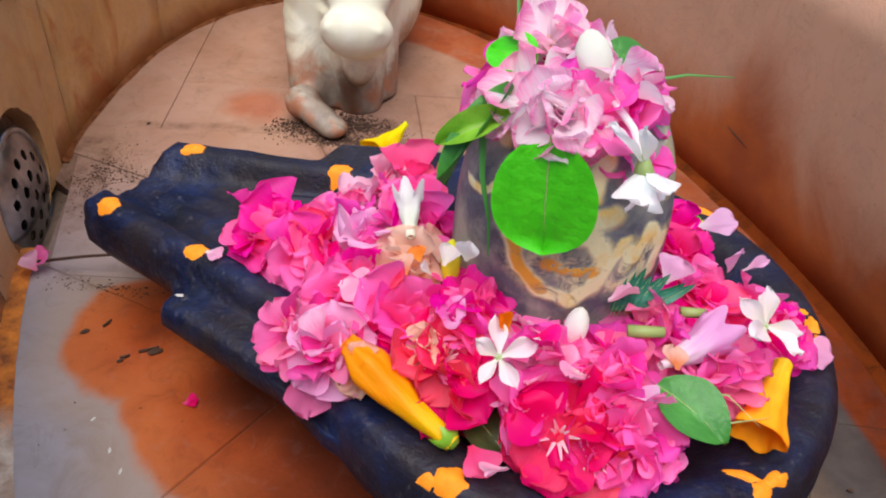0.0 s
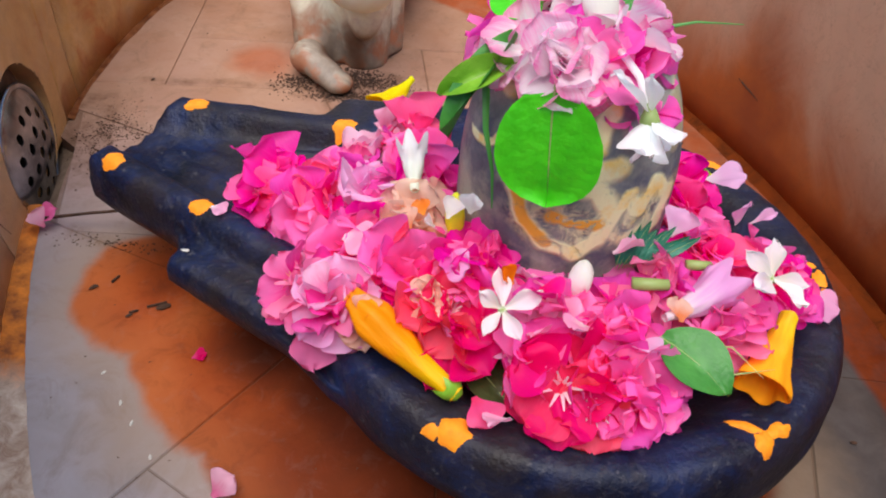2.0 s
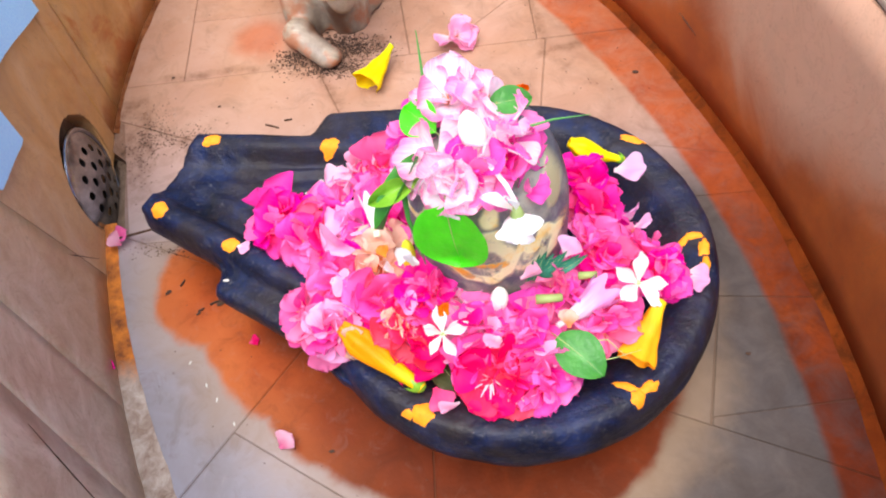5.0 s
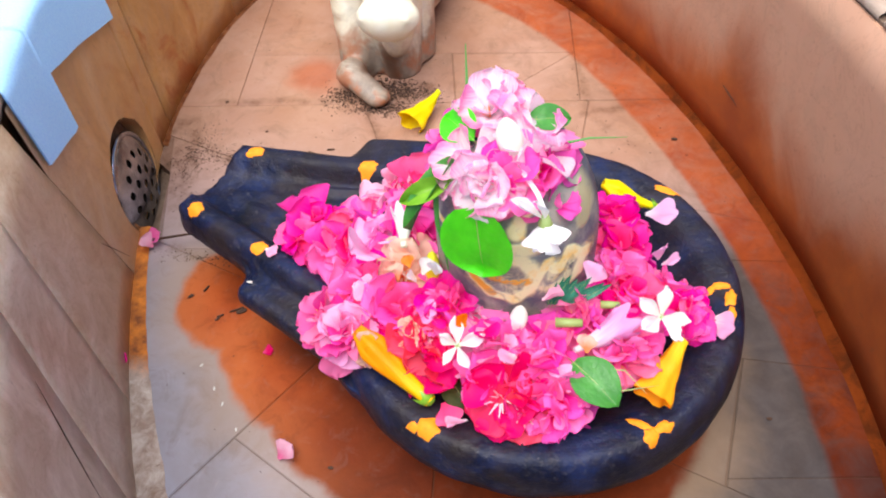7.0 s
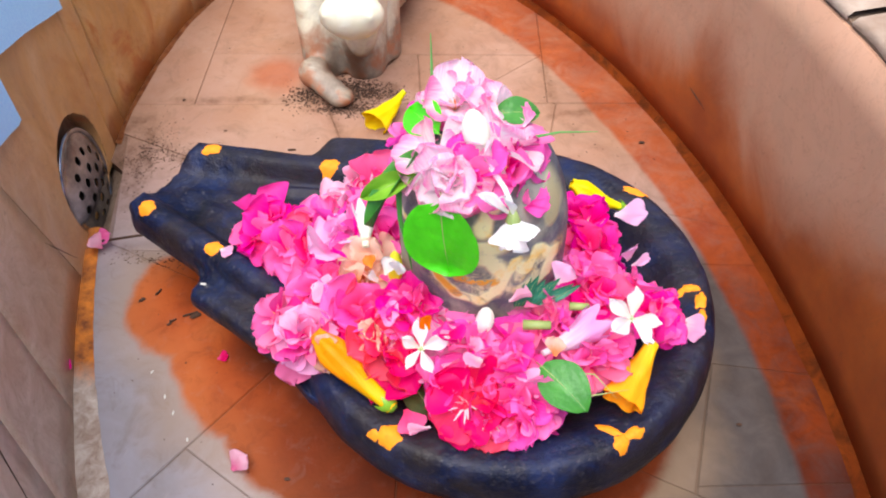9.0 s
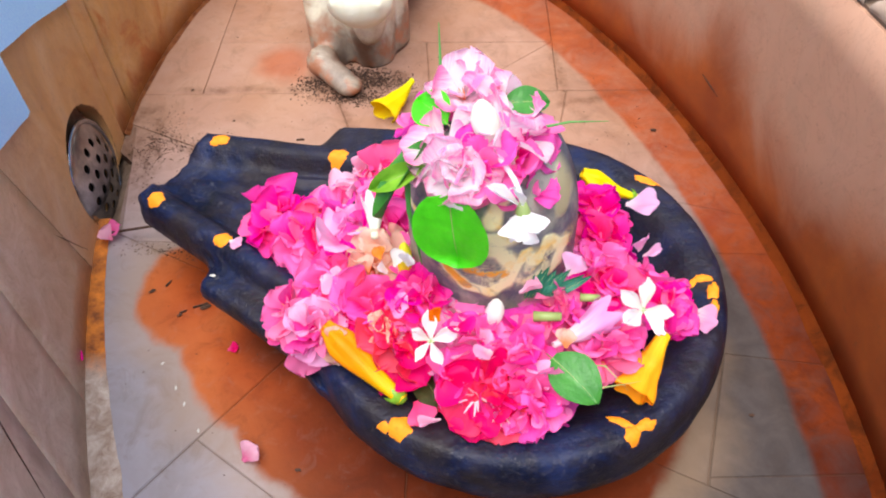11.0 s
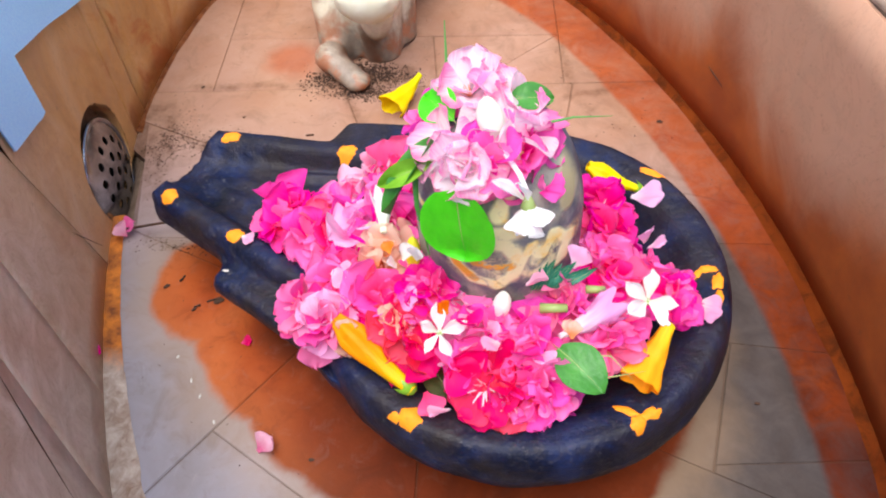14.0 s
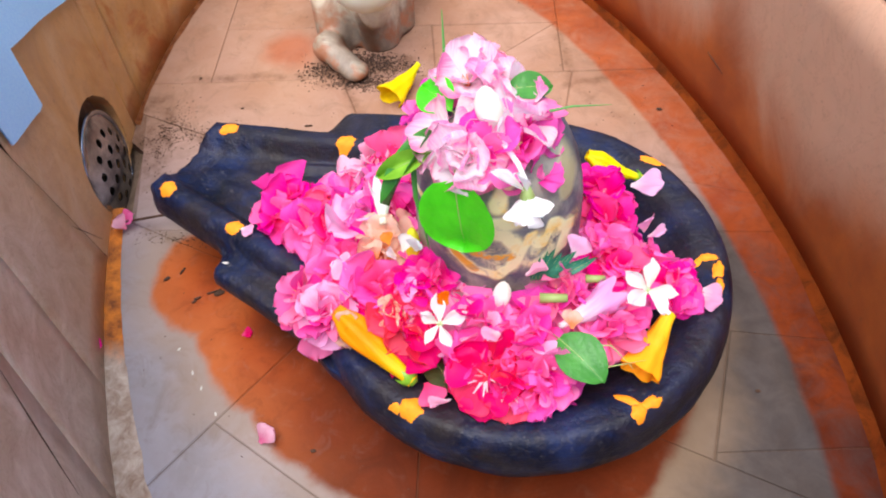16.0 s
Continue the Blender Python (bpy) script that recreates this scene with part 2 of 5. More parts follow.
    m.colour(base)
    m.bsdf.inputs["Specular IOR Level"].default_value = 0.25
    m.bump(m.noise(p, 30.0, 6, 0.65), 0.14, 0.0015)
    return m.mat


def plain_stone(name, lo, hi, scale=30.0, rough=0.8, depth=0.002, strength=0.4):
    m = Net(name, rough)
    p = m.place()
    m.colour(m.ramp(m.noise(p, scale, 6, 0.65, 0.6), (0.3, lo), (0.7, hi)))
    m.bump(m.noise(p, scale * 4, 5, 0.7), strength, depth)
    return m.mat


def black_stone():
    m = Net("black_stone", 0.36)
    p = m.place()
    x = m.split(p)
    base = m.ramp(m.noise(p, 26.0, 6, 0.62, 0.5), (0.28, (0.002, 0.002, 0.004)), (0.48, (0.004, 0.007, 0.026)), (0.72, (0.008, 0.020, 0.080)))
    dust = m.ramp(m.noise(m.scaled(p, 1.0, 1.6, 1.0), 55.0, 7, 0.72, 1.4), (0.54, 0.0), (0.72, 1.0))
    base = m.mix(m.math("MULTIPLY", dust, 0.20), base, (0.17, 0.145, 0.13))
    speck = m.ramp(m.noise(p, 170.0, 4, 0.7), (0.60, 0.0), (0.70, 1.0))
    base = m.mix(m.math("MULTIPLY", speck, 0.30), base, (0.16, 0.15, 0.16))
    oil = m.ramp(m.noise(p, 11.0, 5, 0.62, 0.6), (0.42, 0.0), (0.60, 1.0))
    base = m.mix(m.math("MULTIPLY", oil, 0.60), base, (0.026, 0.018, 0.015))
    m.colour(base)
    m.bsdf.inputs["Specular IOR Level"].default_value = 0.22
    m.link(m.ramp(m.noise(p, 40.0, 5, 0.6), (0.3, 0.32), (0.7, 0.62)), m.bsdf.inputs["Roughness"])
    m.bump(m.math("ADD", m.noise(p, 45.0, 6, 0.7), m.math("MULTIPLY", m.noise(p, 260.0, 4), 0.5)), 0.65, 0.0026)
    return m.mat


def smeared_stone():
    """Grey-black stone with dried sandal paste drawn by finger in loops on its face."""
    m = Net("smeared_stone", 0.5)
    q = m.local()
    warp = m.node("TexNoise", Scale=45.0, Detail=4.0)
    m.link(q, warp.inputs["Vector"])
    add = m.t.nodes.new("ShaderNodeVectorMath")
    add.operation = "MULTIPLY_ADD"
    m.link(warp.outputs["Color"], add.inputs[0])
    add.inputs[1].default_value, add.inputs[2].default_value = (0.012, 0.012, 0.012), (-0.006, -0.006, -0.006)
    shift = m.t.nodes.new("ShaderNodeVectorMath")
    m.link(q, shift.inputs[0])
    m.link(add.outputs[0], shift.inputs[1])
    x = m.split(shift.outputs[0])

    def stroke(wide, *points):
        """A finger's stroke of that half width through the points (x, z)."""
        out = None
        for (ax, az), (bx, bz) in zip(points, points[1:]):
            ex, ez = bx - ax, bz - az
            ux, uz = m.math("SUBTRACT", x[0], ax), m.math("SUBTRACT", x[2], az)
            k = m.math("DIVIDE", m.math("ADD", m.math("MULTIPLY", ux, ex), m.math("MULTIPLY", uz, ez)), ex * ex + ez * ez, clamp=True)
            vx, vz = m.math("SUBTRACT", ux, m.math("MULTIPLY", k, ex)), m.math("SUBTRACT", uz, m.math("MULTIPLY", k, ez))
            d = m.math("SQRT", m.math("ADD", m.math("MULTIPLY", vx, vx), m.math("MULTIPLY", vz, vz)))
            out = d if out is None else m.math("MINIMUM", out, d)
        return m.step(out, wide * 1.35, wide * 0.65)

    def most(*parts):
        out = parts[0]
        for p in parts[1:]:
            out = m.math("MAXIMUM", out, p)
        return out

    face = m.step(m.split(q)[1], 0.0, -0.02)
    bowl = stroke(0.0058, (-0.037, 0.222), (-0.028, 0.194), (-0.014, 0.181), (0.004, 0.177), (0.016, 0.186), (0.020, 0.206), (0.012, 0.221), (-0.008, 0.222))
    arch = stroke(0.0046, (0.020, 0.190), (0.028, 0.214), (0.037, 0.203), (0.045, 0.220), (0.056, 0.204), (0.055, 0.185), (0.042, 0.182))
    upper = most(stroke(0.0070, (0.004, 0.230), (0.018, 0.232)), stroke(0.0060, (0.004, 0.246), (0.010, 0.262)), stroke(0.0050, (0.002, 0.285), (0.024, 0.287)), stroke(0.0022, (-0.060, 0.226), (-0.050, 0.231), (-0.040, 0.246)), stroke(0.0040, (-0.046, 0.262), (-0.040, 0.276)))
    olive = stroke(0.0062, (0.047, 0.292), (0.054, 0.264), (0.0545, 0.240))
    brush = m.noise(m.scaled(q, 70.0, 70.0, 110.0), 1.0, 5, 0.7, 1.2)
    thin = m.ramp(brush, (0.32, 0.45), (0.44, 1.0))
    wide = m.math("MULTIPLY", stroke(0.016, (-0.020, 0.196), (0.012, 0.196), (0.048, 0.200)), m.ramp(m.noise(q, 60.0, 5, 0.7, 1.0), (0.42, 0.0), (0.56, 0.75)))
    paste = m.math("MULTIPLY", m.math("MULTIPLY", most(bowl, arch, upper, olive, wide), face), thin)
    vivid = m.math("MULTIPLY", m.math("MULTIPLY", most(stroke(0.0042, (-0.014, 0.201), (-0.002, 0.199)), stroke(0.0040, (0.004, 0.199), (0.014, 0.198))), face), m.ramp(m.noise(q, 90.0, 4, 0.7, 1.0), (0.40, 0.0), (0.46, 1.0)))
    paste = m.math("MAXIMUM", paste, vivid)
    base = m.ramp(m.noise(q, 30.0, 6, 0.65), (0.3, (0.032, 0.040, 0.060)), (0.7, (0.135, 0.148, 0.180)))
    film = m.math("MULTIPLY", m.ramp(m.noise(q, 22.0, 5, 0.65), (0.42, 0.0), (0.60, 1.0)), 0.50)
    base = m.mix(m.math("MULTIPLY", film, face), base, (0.55, 0.53, 0.38))
    ochre = m.ramp(m.noise(q, 45.0, 5, 0.65), (0.34, (0.94, 0.64, 0.16)), (0.50, (0.92, 0.84, 0.46)))
    ochre = m.mix(olive, ochre, (0.42, 0.36, 0.20))
    ochre = m.mix(m.math("MAXIMUM", vivid, stroke(0.004, (-0.033, 0.210), (-0.027, 0.194), (-0.014, 0.182))), ochre, (0.90, 0.42, 0.03))
    base = m.mix(m.math("MULTIPLY", paste, 0.92), base, ochre)
    m.colour(base)
    m.bump(m.math("ADD", m.math("MULTIPLY", paste, 0.8), m.noise(q, 90.0, 5, 0.7)), 0.6, 0.0018)
    return m.mat


def petal_material(name, root, tip, glow=0.5, lo=0.12, hi=0.58, rim=0.4, fade=0.05):
    """Petal: the root's colour running out into the tip's, fine veins, light shining through."""
    m = Net(name, 0.5)
    q = m.local()
    x = m.split(q)
    vein = m.noise(m.scaled(q, 3, 34, 3), 1.0, 3)
    along = m.math("ADD", x[0], m.math("MULTIPLY", m.math("SUBTRACT", vein, 0.5), 0.60))
    along = m.math("ADD", along, m.math("MULTIPLY", m.math("SUBTRACT", m.chance(), 0.5), 0.50))
    edge = m.math("MULTIPLY", m.math("ABSOLUTE", x[1]), rim)
    margin = tuple(c + (1.0 - c) * fade for c in tip)
    base = m.ramp(m.math("MULTIPLY", m.math("ADD", along, edge), 0.5), (lo / 2, root), (hi / 2, tip), (min(1.0, hi / 2 + 0.32), margin))
    hue = m.t.nodes.new("ShaderNodeHueSaturation")
    m.feed(hue.inputs["Hue"], m.math("ADD", m.math("MULTIPLY", m.math("SUBTRACT", m.chance(), 0.5), 0.025), 0.5))
    m.feed(hue.inputs["Value"], m.math("ADD", m.math("MULTIPLY", m.chance(), 0.2), 0.94))
    m.feed(hue.inputs["Saturation"], m.math("ADD", m.math("MULTIPLY", m.chance(), -0.18), 1.12))
    m.link(base, hue.inputs["Color"])
    m.colour(hue.outputs[0])
    m.bump(vein, 0.12, 0.02)
    m.bsdf.inputs["Specular IOR Level"].default_value = 0.25
    thin = m.t.nodes.new("ShaderNodeBsdfTranslucent")
    m.link(hue.outputs[0], thin.inputs[0])
    both = m.t.nodes.new("ShaderNodeMixShader")
    both.inputs[0].default_value = glow
    m.link(m.bsdf.outputs[0], both.inputs[1])
    m.link(thin.outputs[0], both.inputs[2])
    m.link(both.outputs[0], m.out.inputs[0])
    return m.mat


def leaf_material(name, lo, hi, rough=0.4):
    m = Net(name, rough)
    q = m.local()
    m.colour(m.ramp(m.noise(m.scaled(q, 3.0, 6.0, 1.0), 1.0, 5, 0.6), (0.3, lo), (0.7, hi)))
    m.bump(m.noise(m.scaled(q, 9.0, 9.0, 1.0), 1.0, 4), 0.15, 0.02)
    thin = m.t.nodes.new("ShaderNodeBsdfTranslucent")
    thin.inputs[0].default_value = (*hi, 1)
    both = m.t.nodes.new("ShaderNodeMixShader")
    both.inputs[0].default_value = 0.25
    m.link(m.bsdf.outputs[0], both.inputs[1])
    m.link(thin.outputs[0], both.inputs[2])
    m.link(both.outputs[0], m.out.inputs[0])
    return m.mat


def speckled(name, lo, hi, scale=90.0, rough=0.7, metal=0.0):
    m = Net(name, rough, metal)
    q = m.local()
    m.colour(m.ramp(m.noise(q, scale, 5, 0.6), (0.3, lo), (0.7, hi)))
    m.bump(m.noise(q, scale * 2, 4, 0.6), 0.3, 0.001)
    return m.mat


def statue_marble():
    m = Net("statue_marble", 0.55)
    p = m.place()
    x = m.split(p)
    base = m.ramp(m.noise(p, 14.0, 5, 0.6, 0.8), (0.3, (0.70, 0.63, 0.43)), (0.7, (0.83, 0.81, 0.68)))
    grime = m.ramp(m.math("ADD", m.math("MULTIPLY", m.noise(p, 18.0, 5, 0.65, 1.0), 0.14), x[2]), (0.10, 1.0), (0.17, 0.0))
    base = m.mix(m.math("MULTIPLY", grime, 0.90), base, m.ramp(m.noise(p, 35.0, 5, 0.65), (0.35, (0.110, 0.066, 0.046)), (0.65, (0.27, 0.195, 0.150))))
    rust = m.ramp(m.noise(p, 24.0, 4, 0.6), (0.50, 0.0), (0.60, 1.0))
    base = m.mix(m.math("MULTIPLY", m.math("MULTIPLY", rust, grime), 0.6), base, (0.40, 0.11, 0.03))
    # soil caked in the fold behind the foreleg
    fx, fy = m.math("SUBTRACT", x[0], -0.160), m.math("SUBTRACT", x[1], 0.842)
    fold = m.math("SQRT", m.math("ADD", m.math("MULTIPLY", fx, fx), m.math("MULTIPLY", m.math("MULTIPLY", fy, fy), 2.5)))
    fold = m.math("MULTIPLY", m.step(m.math("ADD", fold, m.math("MULTIPLY", m.noise(p, 45.0, 5, 0.6), 0.02)), 0.052, 0.034), m.step(x[2], 0.075, 0.045))
    base = m.mix(m.math("MULTIPLY", fold, 0.85), base, (0.115, 0.042, 0.018))
    m.colour(base)
    m.bsdf.inputs["Subsurface Weight"].default_value = 0.1
    m.bsdf.inputs["Subsurface Radius"].default_value = (0.01, 0.007, 0.005)
    m.bump(m.noise(p, 60.0, 5, 0.6), 0.2, 0.002)
    return m.mat


def mortar_fillet():
    """Crumbling mortar, rust-stained near the drain."""
    m = Net("rough_mortar", 0.9)
    p = m.place()
    n = m.noise(p, 60.0, 6, 0.7, 0.8)
    base = m.ramp(n, (0.3, (0.20, 0.12, 0.08)), (0.7, (0.50, 0.42, 0.36)))
    rust = m.ramp(m.noise(p, 40.0, 5, 0.7), (0.35, (0.16, 0.045, 0.012)), (0.62, (0.62, 0.19, 0.02)))
    base = m.mix(m.step(m.math("ADD", m.split(p)[1], m.math("MULTIPLY", n, 0.06)), 0.362, 0.392), base, rust)
    m.colour(base)
    m.bump(m.noise(p, 160.0, 5, 0.7), 0.7, 0.003)
    return m.mat


def stained_fillet():
    """Mortar in the wall's foot, soaked with vermilion and crusted with soil."""
    m = Net("stained_fillet", 0.9)
    p = m.place()
    level, side = oval_level(m, m.split(p))
    red = m.ramp(m.noise(p, 14.0, 5, 0.6, 0.8), (0.3, (0.120, 0.020, 0.003)), (0.7, (0.215, 0.042, 0.006)))
    brown = m.ramp(m.noise(p, 26.0, 6, 0.65), (0.3, (0.10, 0.034, 0.012)), (0.7, (0.27, 0.095, 0.035)))
    base = m.mix(m.step(side, -0.30, -0.60), brown, red)
    cake = m.ramp(m.noise(p, 34.0, 6, 0.7, 1.0), (0.46, 0.0), (0.62, 1.0))
    base = m.mix(m.math("MULTIPLY", cake, 0.8), base, (0.070, 0.016, 0.004))
    m.colour(base)
    m.bsdf.inputs["Specular IOR Level"].default_value = 0.08
    m.bump(m.noise(p, 90.0, 5, 0.7), 0.6, 0.003)
    return m.mat


FLOOR, WALL = marble_floor(), marble_wall()
MORTAR = plain_stone("dirty_mortar", (0.11, 0.065, 0.04), (0.24, 0.16, 0.11), 50.0, 0.9)
SEAM = plain_stone("seam_grout", (0.14, 0.065, 0.03), (0.24, 0.13, 0.07), 50.0, 0.9)
JOINT = marble_floor("floor_joint_mortar", 0.55)
FILLET = stained_fillet()
STRIP = mortar_fillet()
COPING = plain_stone("coping_stone", (0.28, 0.17, 0.11), (0.46, 0.35, 0.27), 24.0, 0.7)
GROUND = plain_stone("pale_paving", (0.32, 0.23, 0.18), (0.44, 0.35, 0.30), 9.0, 0.75)
STONE, SMEARED, STATUE = black_stone(), smeared_stone(), statue_marble()
STEEL = speckled("stained_steel", (0.10, 0.105, 0.12), (0.42, 0.45, 0.52), 40.0, 0.22, 0.95)
DARK = speckled("painted_dark", (0.008, 0.006, 0.005), (0.02, 0.016, 0.012))
TURMERIC = speckled("turmeric_paste", (0.80, 0.22, 0.001), (0.90, 0.30, 0.003), 220.0, 0.75)
DIRT = speckled("brown_dirt", (0.022, 0.010, 0.006), (0.09, 0.04, 0.02), 300.0, 0.9)
RICE = speckled("rice", (0.42, 0.40, 0.36), (0.55, 0.52, 0.48), 300.0, 0.5)
CLOTH = speckled("pale_blue_cloth", (0.36, 0.62, 0.94), (0.44, 0.72, 0.98), 400.0, 0.9)
STEM = leaf_material("pale_stem", (0.30, 0.42, 0.10), (0.48, 0.55, 0.22))
CALYX = leaf_material("fresh_calyx", (0.16, 0.40, 0.02), (0.30, 0.58, 0.05))
BRIGHT_LEAF = leaf_material("bright_leaf", (0.055, 0.56, 0.006), (0.10, 0.74, 0.014))
GREEN_LEAF = leaf_material("green_leaf", (0.045, 0.22, 0.035), (0.09, 0.34, 0.055))
DARK_LEAF = leaf_material("dark_leaf", (0.03, 0.045, 0.012), (0.07, 0.085, 0.025))
BLUE_LEAF = leaf_material("grey_green_leaf", (0.012, 0.13, 0.075), (0.035, 0.25, 0.145))
TONES = {
    "hot": petal_material("hot_pink_petal", (0.88, 0.016, 0.22), (0.96, 0.065, 0.42)),
    "rose": petal_material("rose_petal", (0.88, 0.014, 0.16), (0.95, 0.065, 0.31)),
    "pink": petal_material("pink_petal", (0.93, 0.045, 0.34), (0.97, 0.17, 0.56)),
    "lilac": petal_material("lilac_petal", (0.92, 0.20, 0.54), (0.93, 0.50, 0.78)),
    "dusty": petal_material("dusty_pink_petal", (0.84, 0.24, 0.42), (0.90, 0.52, 0.68)),
    "rosy": petal_material("faded_rose_petal", (0.90, 0.08, 0.32), (0.93, 0.21, 0.48)),
    "red": petal_material("crimson_petal", (0.92, 0.12, 0.30), (0.88, 0.012, 0.15)),
    "pale": petal_material("pale_pink_petal", (0.95, 0.86, 0.88), (0.94, 0.44, 0.68)),
    "blush": petal_material("blush_petal", (0.98, 0.90, 0.92), (0.96, 0.24, 0.55), 0.55, lo=0.74, hi=1.28, rim=0.9, fade=0.0),
    "cream": petal_material("withered_petal", (0.88, 0.36, 0.16), (0.90, 0.64, 0.50)),
    "white": petal_material("white_petal", (0.88, 0.92, 0.80), (0.92, 0.94, 0.93)),
    "lavender": petal_material("lavender_petal", (0.93, 0.80, 0.84), (0.88, 0.50, 0.78)),
    "yellow": petal_material("yellow_petal", (0.95, 0.62, 0.003), (0.97, 0.40, 0.001), 0.3, fade=0.0),
    "lemon": petal_material("lemon_petal", (0.80, 0.76, 0.03), (0.95, 0.74, 0.008), 0.3),
    "orange": petal_material("orange_petal", (0.90, 0.34, 0.05), (0.90, 0.24, 0.02)),
}


# ---- mesh helpers ----
def mesh_of(name, verts, faces, material, smooth=True):
    me = bpy.data.meshes.new(name)
    me.from_pydata([tuple(v) for v in verts], [], faces)
    me.materials.append(material)
    count = len(me.polygons)
    rounded = count if smooth is True else int(smooth)
    me.polygons.foreach_set("use_smooth", [k < rounded for k in range(count)])
    me.update()
    return me


def piece(name, me, parent=None, m=None, label=""):
    """An object on the mesh me, as a part of parent, at the pose m in parent's space."""
    ob = new(name, me)
    if parent:
        ob.parent = parent
    if m is not None:
        ob.matrix_basis = m
    return tagged(ob, label)


def aim(n):
    """A turn that takes z to the direction n."""
    return Vector(n).to_track_quat("Z", "Y").to_matrix().to_4x4()


def grid_faces(nu, nv, closed=False):
    """Faces of a sheet of nu rows by nv columns."""
    out = []
    for i in range(nu - 1):
        for j in range(nv if closed else nv - 1):
            k = (j + 1) % nv
            out.append((i * nv + j, i * nv + k, (i + 1) * nv + k, (i + 1) * nv + j))
    return out


def tube(points, radii, sides=8):
    """Verts and faces of a tube along points."""
    verts, faces = [], []
    n = len(points)
    for i, p in enumerate(points):
        a, b = Vector(points[max(0, i - 1)]), Vector(points[min(n - 1, i + 1)])
        turn = (b - a).to_track_quat("Z", "Y").to_matrix()
        for k in range(sides):
            t = 2 * math.pi * k / sides
            verts.append(Vector(p) + turn @ Vector((math.cos(t) * radii[i], math.sin(t) * radii[i], 0)))
    faces = grid_faces(n, sides, True)
    faces.append(tuple(reversed(range(sides))))
    faces.append(tuple((n - 1) * sides + k for k in range(sides)))
    return verts, faces


def lathe(profile, sides=64):
    """Verts and faces of a body turned round z from (radius, height) pairs, bottom to top."""
    verts = []
    for r, z in profile:
        for k in range(sides):
            t = 2 * math.pi * k / sides
            verts.append(Vector((r * math.cos(t), r * math.sin(t), z)))
    faces = grid_faces(len(profile), sides, True)
    faces.append(tuple(reversed(range(sides))))
    faces.append(tuple((len(profile) - 1) * sides + k for k in range(sides)))
    return verts, faces


def holed_sheet(half_u, half_v, step, keep, holes):
    """A flat sheet of small squares inside keep (centre and radius), with round holes; edges drawn onto the circles."""
    nu, nv = int(2 * half_u / step) + 1, int(2 * half_v / step) + 1
    pts = [Vector((-half_u + i * step, -half_v + j * step)) for i in range(nu) for j in range(nv)]
    circles = list(holes) + ([keep] if keep else [])
    for p in pts:
        for cu, cv, r in circles:
            d = p - Vector((cu, cv))
            if abs(d.length - r) < 0.55 * step and d.length > 1e-6:
                p.x, p.y = cu + d.x / d.length * r, cv + d.y / d.length * r
    faces = []
    for i in range(nu - 1):
        for j in range(nv - 1):
            f = (i * nv + j, (i + 1) * nv + j, (i + 1) * nv + j + 1, i * nv + j + 1)
            c = sum((pts[k] for k in f), Vector((0, 0))) / 4
            if any((c - Vector((u, v))).length < r for u, v, r in holes):
                continue
            if keep and (c - Vector(keep[:2])).length > keep[2]:
                continue
            faces.append(f)
    used = sorted({k for f in faces for k in f})
    index = {k: n for n, k in enumerate(used)}
    return [pts[k] for k in used], [tuple(index[k] for k in f) for f in faces]


def smooth01(a, b, x):
    t = min(1.0, max(0.0, (x - a) / (b - a)))
    return t * t * (3 - 2 * t)


def smin(a, b, k):
    h = max(0.0, 1.0 - abs(a - b) / k)
    return min(a, b) - h * h * k * 0.25


# ---- floor ----
SUMP, SUMP_FROM, SUMP_TO = 0.021, 1.726, 1.917


def in_sump(p):
    """Whether p lies in the hollow between the drain and the floor slabs."""
    a, b = oval(SUMP_FROM, -SUMP - 0.004), oval(SUMP_TO, -SUMP + 0.004)
    e = b - a
    near = (p - oval(1.817)).length < 0.09
    return near and e.cross(p - a) * e.cross(PIT - a) < 0


